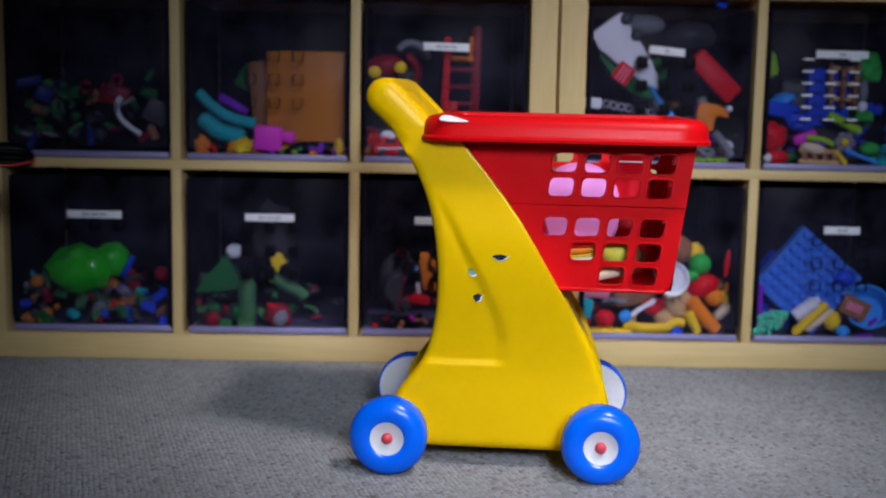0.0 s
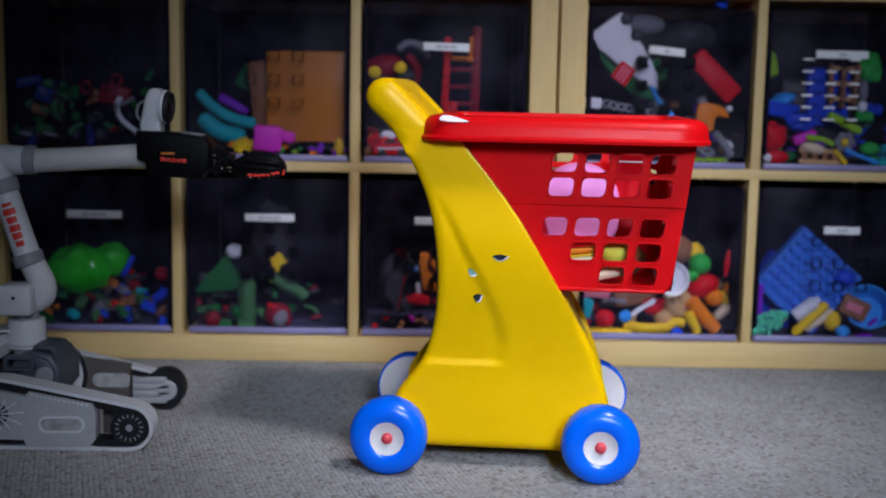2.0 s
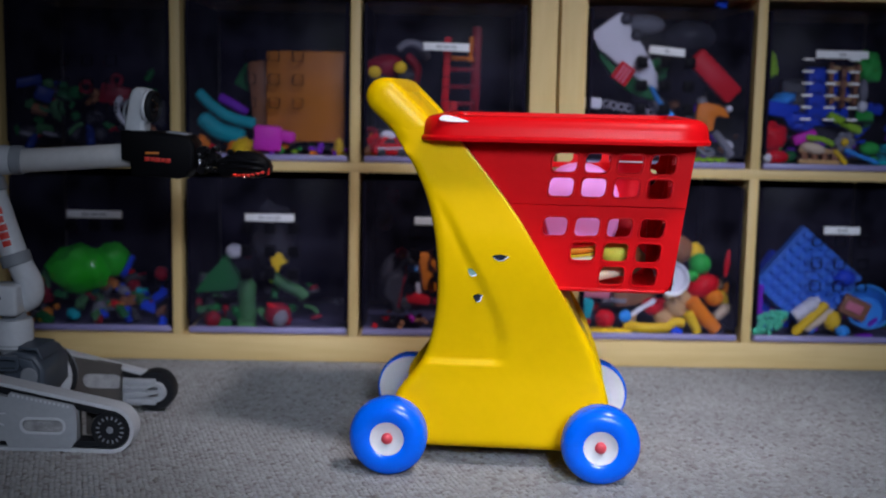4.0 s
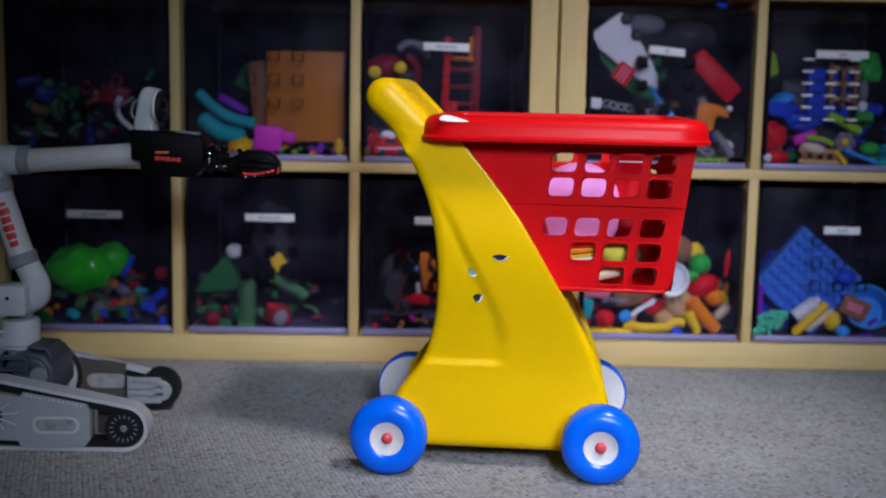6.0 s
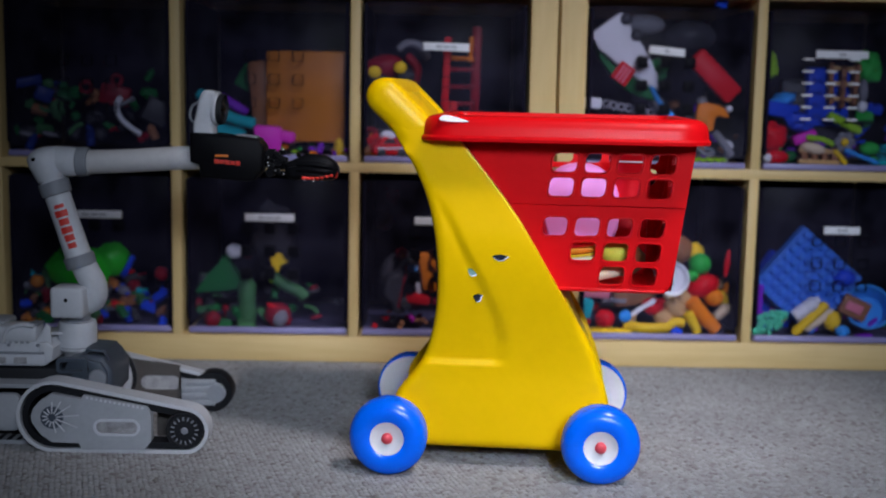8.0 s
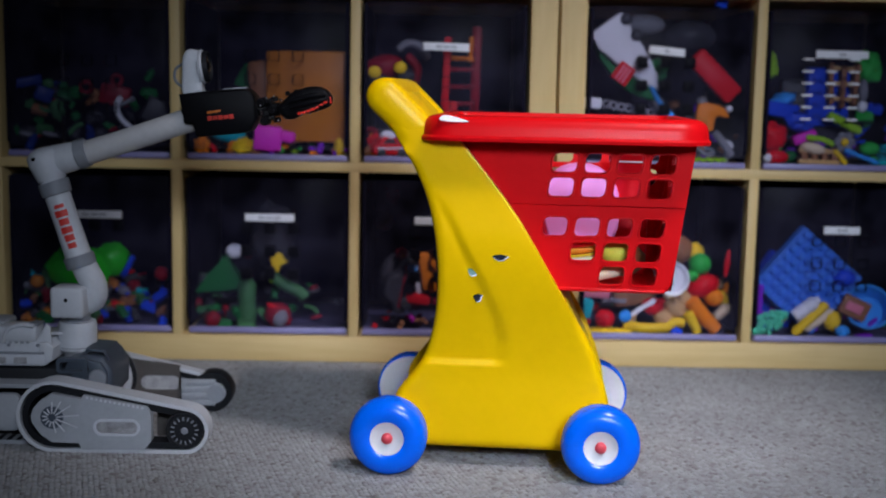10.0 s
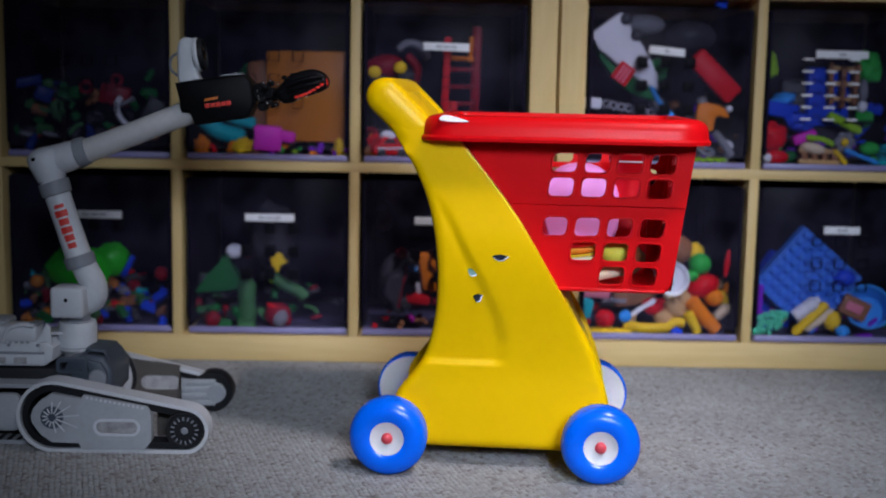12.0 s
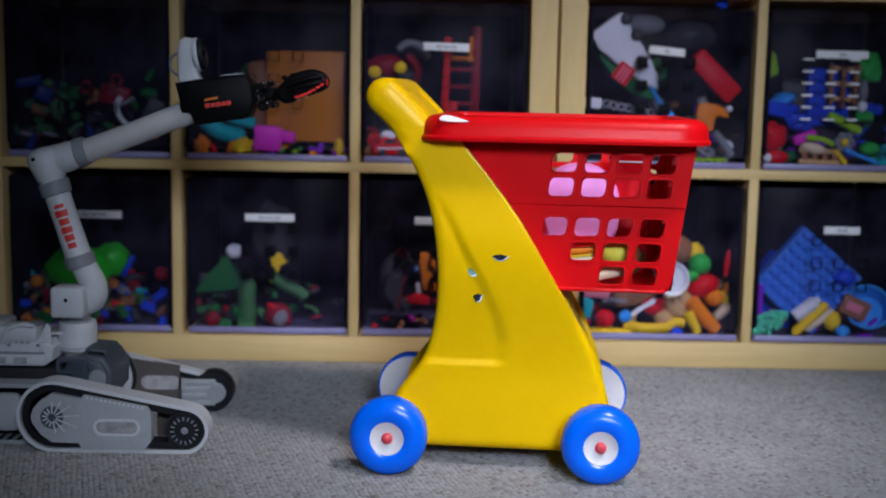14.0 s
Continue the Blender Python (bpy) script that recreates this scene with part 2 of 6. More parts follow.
def belt_profile(c0, r0, c1, r1, n=14):
    """Outline of a belt round two wheels (x, z)."""
    d = math.dist(c0, c1)
    t = math.atan2(c1[1] - c0[1], c1[0] - c0[0])
    b = math.acos((r0 - r1) / d)
    out = []
    for c, r, a0, a1 in ((c1, r1, t - b, t + b), (c0, r0, t + b, t + 2 * math.pi - b)):
        for k in range(n + 1):
            a = a0 + (a1 - a0) * k / n
            out.append((c[0] + r * math.cos(a), c[1] + r * math.sin(a)))
    return out


def ring_band(bm, outer, inner, y0, y1):
    n = len(outer)
    rows = [[bm.verts.new((p[0], y, p[1])) for p in q] for q, y in ((outer, y0), (outer, y1), (inner, y1), (inner, y0))]
    for k in range(4):
        a, b = rows[k], rows[(k + 1) % 4]
        for i in range(n):
            bm.faces.new((a[i], a[(i + 1) % n], b[(i + 1) % n], b[i]))
    return bm


# ---- the room ----
def slab(name, c, s, material, bevel=0.0):
    return tagged(finish(box(bmesh.new(), c, s, bevel), name, material), kind="structure")


tagged(slab("floor", (0, -1.5, -0.0522), (7, 6, 0.1), BACKING), "grey loop-pile carpet over the whole room", "carpet")
slab("wall_north", (0, 0.5, 1.2), (7, 0.1, 2.4), PAINT)
slab("wall_south", (0, -4.55, 1.2), (7, 0.1, 2.4), PAINT)
slab("wall_east", (3.55, -1.5, 1.2), (0.1, 6, 2.4), PAINT)
slab("wall_west", (-3.55, -1.5, 1.2), (0.1, 6, 2.4), PAINT)
slab("ceiling", (0, -1.5, 2.45), (7.2, 6.2, 0.1), CEILING)

# ---- cube shelving: cells 0.334 m, boards 19 mm, outer boards 52 mm ----
CELL, BOARD, OUTER, DEEP = 0.334, 0.019, 0.052, 0.39
Z_LOW, Z_MID = 0.0535, 0.385
COLS = {"A": -0.6965, "B": -0.3435, "C": 0.0065, "D": 0.4505, "E": 0.804}
ROWS_Z = {"low": 0.0535, "top": 0.404}


def shelving(x_in, cols, label):
    """Open shelving unit; x_in: inner face of its first outer board."""
    unit = base("shelving_unit", pose(x_in, 0, 0), label, "shelving unit")
    w = cols * CELL + (cols - 1) * BOARD
    h = 4 * CELL + 3 * BOARD
    for x in (-OUTER / 2, w + OUTER / 2):
        part("side_board", box(bmesh.new(), (x, DEEP / 2, (h + 2 * OUTER) / 2), (OUTER, DEEP, h + 2 * OUTER - 0.002), 0.0015), BIRCH_UPRIGHT, unit)
    for z in (OUTER / 2, h + OUTER * 1.5):
        part("outer_shelf", box(bmesh.new(), (w / 2, DEEP / 2 + 0.001, z), (w - 0.001, DEEP - 0.002, OUTER), 0.0015), BIRCH, unit)
    for k in range(1, 4):
        part("shelf", box(bmesh.new(), (w / 2, DEEP / 2 + 0.001, Z_MID + BOARD / 2 + (k - 1) * (CELL + BOARD)), (w - 0.001, DEEP - 0.002, BOARD), 0.001), BIRCH, unit)
    for k in range(1, cols):
        for j in range(4):
            z0 = OUTER if j == 0 else Z_MID + BOARD + (j - 1) * (CELL + BOARD)
            z1 = Z_MID + j * (CELL + BOARD) if j < 3 else h + OUTER
            part("divider", box(bmesh.new(), (k * (CELL + BOARD) - BOARD / 2, DEEP / 2 + 0.0005, (z0 + z1) / 2), (BOARD, DEEP - 0.001, z1 - z0 - 0.0008), 0.001), BIRCH_UPRIGHT, unit)
    return unit


shelving(COLS["C"] - 3 * (CELL + BOARD), 4, "birch cube shelving unit standing on the carpet")
shelving(COLS["D"], 4, "birch cube shelving unit beside a like one")

# ---- toy shopping cart ----
CART = pose(0.0922, -0.6911, 0, 0, 0, -5.71)
cart = base("toy_shopping_cart", CART, "yellow and red plastic toy shopping cart standing on the carpet", "toy cart")


def ease(t):
    t = min(max(t, 0.0), 1.0)
    return t * t * (3 - 2 * t)


ZS = (0.028, 0.034, 0.045, 0.103, 0.156, 0.19, 0.224, 0.26, 0.299, 0.336, 0.373, 0.41, 0.443, 0.482, 0.500)
X_REAR = (0.022, 0.010, 0.003, 0.000, 0.041, 0.053, 0.060, 0.0635, 0.064, 0.061, 0.055, 0.0445, 0.0295, 0.0065, -0.006)
X_FRONT = (0.300, 0.308, 0.313, 0.316, 0.300, 0.286, 0.267, 0.245, 0.222, 0.201, 0.178, 0.152, 0.125, 0.093, 0.072)


def panel_depth(x, z, xa, xb):
    """How far the side panel's skin lies behind the cart's near face."""
    y = 0.0495 - 0.036 * ease((z - 0.12) / 0.24)
    crease = float(np.interp(z, (0.16, 0.196, 0.238, 0.293, 0.34, 0.392, 0.43), (0.168, 0.165, 0.152, 0.127, 0.103, 0.078, 0.058)))
    sunk = ease((crease - x) / 0.016) * ease((z - 0.155) / 0.007) * ease((0.44 - z) / 0.13)
    fold = math.exp(-((x - crease + 0.008) / 0.008) ** 2) * ease((z - 0.165) / 0.03) * ease((0.41 - z) / 0.06)
    e = min((x - xa) + 0.02 * ease((z - 0.45) / 0.03), xb - x + 0.010 * ease((z - 0.20) / 0.06), z - 0.028) * 0.9
    r = 0.013
    k = 1 - min(max(e, 0.0), r) / r
    y += r * (1 - math.sqrt(max(0.0, 1 - k * k))) * 0.75 + 0.0042 * sunk + 0.0018 * fold
    # near the top the rear edge takes on the round of the handle's rail
    d = 0.735 * (float(np.interp(z, (0.41, 0.468, 0.499, 0.5365), (0.098, 0.052, 0.022, -0.0185))) - x)
    q = min(1.0, max(0.0, d) / 0.0265) ** 1.25
    rail = 0.0395 - 0.0265 * (1 - q * q) ** 0.3
    return y + (max(y, rail) - y) * ease((z - 0.462) / 0.034)


def side_panel(far):
    bm = bmesh.new()
    rows, nz, nt = [], 96, 40
    smooth_z = [0.028 + 0.472 * (k / nz) ** 1.0 for k in range(nz + 1)]
    for z in smooth_z:
        xa, xb = (sum(float(np.interp(z + d, ZS, xs)) for d in (-0.012, -0.006, 0, 0.006, 0.012)) / 5 for xs in (X_REAR, X_FRONT))
        row = []
        for k in range(nt + 1):
            t = 0.5 - 0.5 * math.cos(math.pi * k / nt) if k not in (0, nt) else k / nt
            x = xa + (xb - xa) * (0.45 * t + 0.55 * k / nt)
            row.append((x, panel_depth(x, z, xa, xb), z))
        rows.append(row)

    def vert(x, y, z):
        return bm.verts.new((x, 0.31 - y if far else y, z))

    front = [[vert(*p) for p in row] for row in rows]
    rear = [[vert(x, max(0.0625 - 0.026 * ease((z - 0.12) / 0.24), y + 0.001), z) for x, y, z in (row[0], row[-1])] for row in rows]
    for a, b in zip(front, front[1:]):
        for k in range(nt):
            bm.faces.new((a[k], a[k + 1], b[k + 1], b[k]))
    for i in range(nz):
        a, b = rear[i], rear[i + 1]
        bm.faces.new((a[0], a[1], b[1], b[0]))
        bm.faces.new((front[i][0], front[i + 1][0], b[0], a[0]))
        bm.faces.new((front[i][-1], front[i + 1][-1], b[1], a[1]))
    bm.faces.new(front[0] + rear[0][::-1])
    bm.faces.new(front[-1] + rear[-1][::-1])
    part("side_panel", bm, YELLOW, cart)


def cart_body():
    for far in (False, True):
        side_panel(far)
    core = smooth_path([(0.070, 0.24), (0.15, 0.262), (0.236, 0.262), (0.270, 0.205), (0.292, 0.156), (0.306, 0.1), (0.302, 0.05), (0.288, 0.036), (0.16, 0.033),
                        (0.03, 0.036), (0.016, 0.05), (0.014, 0.10), (0.050, 0.155)], 4, True)
    part("body", pillow(bmesh.new(), core, 0.058, 0.252, 0.010), YELLOW, cart)


def cart_handle():
    corner = (-0.0150, 0.0375, 0.5400)
    r = 0.0265
    bm = bmesh.new()
    for far in (False, True):
        side = smooth_path([(0.098, 0.050, 0.41), (0.053, 0.0440, 0.469), (0.0245, 0.0395, 0.5015), corner], 6)
        loops = []
        for i, p in enumerate(side):
            d = side[min(i + 1, len(side) - 1)] - side[max(i - 1, 0)]
            nx, nz = Vector((-d.z, d.x)).normalized()
            ring = []
            for k in range(36):
                c, q = math.cos(2 * math.pi * k / 36), math.sin(2 * math.pi * k / 36)
                oy, on = -r * math.copysign(abs(c) ** 0.6, c), r * math.copysign(abs(q) ** 0.8, q)
                ring.append(bm.verts.new((p.x + nx * on, 0.31 - p.y - oy if far else p.y + oy, p.z + nz * on)))
            loops.append(ring)
        for u, v in zip(loops, loops[1:]):
            for k in range(36):
                bm.faces.new((u[k], u[(k + 1) % 36], v[(k + 1) % 36], v[k]))
        ball = [(r * math.sin(math.pi * k / 20) ** 0.8 if 0 < k < 20 else 0.0, -r * math.copysign(abs(math.cos(math.pi * k / 20)) ** 0.6, math.cos(math.pi * k / 20))) for k in range(21)]
        lathe(bm, ball, "Y", 36, c=(corner[0], 0.31 - corner[1] if far else corner[1], corner[2]))
    tube(bm, [(corner[0], y, corner[2]) for y in (corner[1], 0.11, 0.20, 0.31 - corner[1])], 0.0265, 32)
    # hollow between the two rails closed by a shallow web
    top, low = [], []
    for i, p in enumerate(side):
        d = side[min(i + 1, len(side) - 1)] - side[max(i - 1, 0)]
        nx, nz = Vector((-d.z, d.x)).normalized()
        top.append((p.x - 0.0225 * nx, p.z - 0.0225 * nz))
        low.append((p.x + 0.015 * nx, p.z + 0.015 * nz))
    web = pillow(bmesh.new(), top + low[::-1], 0.05, 0.26, 0.003, 2)
    me = bpy.data.meshes.new("web")
    web.to_mesh(me)
    web.free()
    bm.from_mesh(me)
    bpy.data.meshes.remove(me)
    part("handle", bm, YELLOW, cart, "rounded yellow push handle")


def cart_wheel(x, y, side):
    """side -1: the outer face looks to -y."""
    m = pose(x, y, 0.0564)
    w = placed(part("wheel", lathe(bmesh.new(), [(0.0245, -0.0185), (0.030, -0.0215), (0.043, -0.021), (0.052, -0.0155), (0.0558, -0.006), (0.0564, 0.004),
                                                (0.0558, 0.014), (0.0550, 0.019), (0.0538, 0.0205), (0.0525, 0.0195)], n=56), BLUE, cart), m if side < 0 else m @ pose(0, 0, 0, 0, 0, 180))
    part("hub", lathe(bmesh.new(), [(0.0, -0.013), (0.012, -0.0135), (0.020, -0.0155), (0.024, -0.018), (0.0255, -0.0175), (0.0255, 0.016), (0.0528, 0.017), (0.0522, 0.0198), (0.03, 0.0185), (0.0, 0.0185)], n=40), HUB_WHITE, w, "white wheel hub")
    part("axle_cap", lathe(bmesh.new(), [(0.0, -0.0225), (0.004, -0.022), (0.0072, -0.0195), (0.0082, -0.0165), (0.0078, -0.011), (0.0, -0.011)], n=20), KNOB, w, "coral red axle cap")


def cart_axles():
    for x in (0.0, 0.3027):
        part("axle", tube(bmesh.new(), [(x, 0.03, 0.0564), (x, 0.28, 0.0564)], 0.004, 10), STEEL, cart)


def chips():
    for k, (x, z, w, h, a, mm) in enumerate(((0.153, 0.319, 0.022, 0.009, 4, CHIP), (0.116, 0.296, 0.017, 0.013, -20, CHIP_GREEN), (0.122, 0.258, 0.014, 0.014, 25, CHIP))):
        rng = random.Random(k)
        prof = [((w / 2) * rng.uniform(0.6, 1.1) * math.cos(t), (h / 2) * rng.uniform(0.6, 1.1) * math.sin(t)) for t in (2 * math.pi * i / 11 for i in range(11))]
        y = panel_depth(x, z, x - 0.05, x + 0.05) - 0.0002
        wide = [(1.12 * px + 0.0010, 1.14 * pz - 0.0008) for px, pz in prof]
        part("sticker_backing", pillow(bmesh.new(), wide, -0.0002, 0.0012, 0.0003, 1), PAPER, cart, "torn pale sticker backing", pose(x, y, z, 0, -a))
        part("sticker_scrap", pillow(bmesh.new(), prof, -0.0006, 0.0009, 0.0003, 1), mm, cart, "torn dark sticker scrap", pose(x, y, z, 0, -a))


def holed_wall(us, vs, holes, place, thick, lip):
    """Wall over a grid of u and v, with rounded, lipped openings in the cells of holes; place(u, v, d) gives a point."""
    bm, cache = bmesh.new(), {}

    def vert(u, v, d):
        k = (round(u, 5), round(v, 5), d)
        if k not in cache:
            cache[k] = bm.verts.new(place(u, v, d))
        return cache[k]

    for i in range(len(us) - 1):
        for j in range(len(vs) - 1):
            u0, u1, v0, v1 = us[i], us[i + 1], vs[j], vs[j + 1]
            corners = [(u1, v0), (u1, v1), (u0, v1), (u0, v0)]
            if (i, j) not in holes:
                for d in (0.0, thick):
                    bm.faces.new([vert(a, b, d) for a, b in corners])
                continue
            cu, cv, w, h = (u0 + u1) / 2, (v0 + v1) / 2, u1 - u0, v1 - v0
            r = 0.26 * min(w, h)
            shells = [(0.985, 0.0), (0.95, -lip), (0.87, -lip), (0.84, -lip * 0.4), (0.84, thick), (0.985, thick)]
            rings = [[vert(cu + (a - cu) * f, cv + (b - cv) * f, d) for a, b in round_rect(cu, cv, w, h, r, 3)] for f, d in shells]
            for a, b in zip(rings, rings[1:]):
                for k in range(16):
                    bm.faces.new((a[k], a[(k + 1) % 16], b[(k + 1) % 16], b[k]))
            for ring, d in ((rings[0], 0.0), (rings[-1], thick)):
                cs = [vert(a, b, d) for a, b in corners]
                for c in range(4):
                    arc = ring[c * 4:c * 4 + 4]
                    for a, b in zip(arc, arc[1:]):
                        bm.faces.new((cs[c], a, b))
                    bm.faces.new((cs[c], arc[3], ring[(c * 4 + 4) % 16], cs[(c + 1) % 4]))
    return bm


def basket():
    z0, z1 = 0.272, 0.495
    bk = part("basket", box(bmesh.new(), (0.290, 0.155, z0), (0.196, 0.224, 0.005), 0.002), RED, cart, "red plastic basket with rounded openings")
    zs = [z0, 0.2775, 0.3085, 0.3115, 0.3425, 0.3465, 0.3775, 0.3915, 0.3935, 0.4030, 0.4340, 0.4375, 0.4685, z1]
    us = [0.0, 0.2205, 0.2605, 0.2660, 0.3060, 0.3115, 0.3515, 0.3570, 0.3970, 0.418]

    def x_back(v):
        return 0.085 + 0.5 * (z1 - v)

    def inset(v):
        return 0.0455 - 0.009 * (v - z0) / (z1 - z0) - (0.0025 if v > 0.3925 else 0.0)

    def place_side(side):
        def place(u, v, d):
            x = (u or x_back(v) + 0.125 * (0.453 - v)) - 0.125 * (0.453 - v)
            # rounded lower front corner
            if u > 0.41 and v < 0.28:
                return Vector((x - (0.012 if v < 0.275 else 0.004), 0.155 + side * (0.155 - inset(v) - d), v + (0.002 if v < 0.275 else 0.0)))
            return Vector((x, 0.155 + side * (0.155 - inset(v) - d), v))
        return place

    def place_end(front):
        def place(u, v, d):
            x = 0.418 - 0.125 * (0.453 - v) - d if front else x_back(v) + d
            return Vector((x, inset(v) + (0.31 - 2 * inset(v)) * u, v))
        return place

    flags = {1: (0, 0, 1, 1), 3: (0, 1, 1, 1), 5: (1, 1, 1, 1), 9: (1, 1, 1, 1), 11: (1, 1, 1, 1)}
    holes = {(1 + 2 * c, j) for j, row in flags.items() for c in range(4) if row[c]}
    for side in (-1, 1):
        part("side_wall", holed_wall(us, zs, holes, place_side(side), 0.0035, 0.0022), RED, bk)
    ends = [0.0, 0.06, 0.21, 0.25, 0.40, 0.425, 0.575, 0.60, 0.75, 0.79, 0.94, 1.0]
    part("front_wall", holed_wall(ends, zs, {(i, j) for i in (1, 3, 5, 7, 9) for j in flags}, place_end(True), 0.0035, 0.002), RED, bk)
    part("back_wall", holed_wall([0.0, 0.5, 1.0], zs, set(), place_end(False), 0.0035, 0.002), RED, bk)
    for y in (0.0475, 0.2625):
        path = [(0.4135 - 0.125 * (0.453 - z), y + (0.009 if y < 0.1 else -0.009) * (z0 + 0.11 - z) / (z1 - z0), z) for z in (0.488, 0.45, 0.40, 0.34, 0.30, 0.284)]
        path += [(0.3885, path[-1][1], 0.2765), (0.380, path[-1][1], 0.2735), (0.30, path[-1][1], 0.2735), (0.215, path[-1][1], 0.2735)]
        part("corner_bead", tube(bmesh.new(), path, 0.0058, 12), RED, bk)
    # rolled rim: a section carried round a rounded rectangle
    sect = [(-0.006, 0.488), (0.016, 0.487), (0.020, 0.4815), (0.0268, 0.4815), (0.0275, 0.486), (0.0245, 0.489), (0.0232, 0.500), (0.020, 0.509), (0.014, 0.514), (0.004, 0.5165), (-0.008, 0.516), (-0.0125, 0.510), (-0.0125, 0.492)]
    bm = bmesh.new()
    ring = []
    for cx, cy, a0 in ((0.389, 0.036, -90), (0.389, 0.274, 0), (0.086, 0.274, 90), (0.086, 0.036, 180)):
        for k in range(7):
            a = radians(a0 + 15 * k)
            ring.append((cx, cy, math.cos(a), math.sin(a)))
    loops = []
    for cx, cy, c, s in ring:
        loops.append([bm.verts.new((cx + (0.0245 + o) * c, cy + (0.0245 + o) * s, z)) for o, z in sect])
    m = len(sect)
    for a, b in zip(loops, loops[1:] + loops[:1]):
        for k in range(m):
            bm.faces.new((a[k], a[(k + 1) % m], b[(k + 1) % m], b[k]))
    part("rim", bm, RED, bk)
    scrap = pillow(bmesh.new(), smooth_path([(-0.018, -0.004), (-0.014, 0.006), (0.002, 0.004), (0.022, -0.004), (0.004, -0.006)], 3, True), -0.0006, 0.0006, 0.0003, 1)
    part("paper_scrap", scrap, PAPER, bk, "white sticker scrap on the rim", pose(0.085, -0.0074, 0.5116, -48, 2))


cart_body()
cart_handle()
basket()
for wx in (0.0, 0.3027):
    cart_wheel(wx, 0.004, -1)
    cart_wheel(wx, 0.303, 1)
cart_axles()
chips()

# ---- tracked robot with an arm ----
robot = base("tracked_robot", pose(-0.40, -0.475, 0), "light grey tracked robot with a jointed arm and a black hand", "robot")
WHEELS = []
GRIPS = []


def slotted_plate(outline, slot, ya, yb):
    """Plate over an outline in x and z, from ya to yb, with one opening through it."""
    bm = bmesh.new()
    loops = {}
    for y in (ya, yb):
        edges = []
        for name, pts in (("out", outline), ("in", slot)):
            vs = [bm.verts.new((p[0], y, p[1])) for p in pts]
            loops[name, y] = vs
            edges += [bm.edges.new((a, b)) for a, b in zip(vs, vs[1:] + vs[:1])]
        bmesh.ops.triangle_fill(bm, use_beauty=True, edges=edges)
    for name in ("out", "in"):
        a, b = loops[name, ya], loops[name, yb]
        for k in range(len(a)):
            l = (k + 1) % len(a)
            bm.faces.new((a[k], a[l], b[l], b[k]))
    bmesh.ops.recalc_face_normals(bm, faces=bm.faces[:])
    return bm


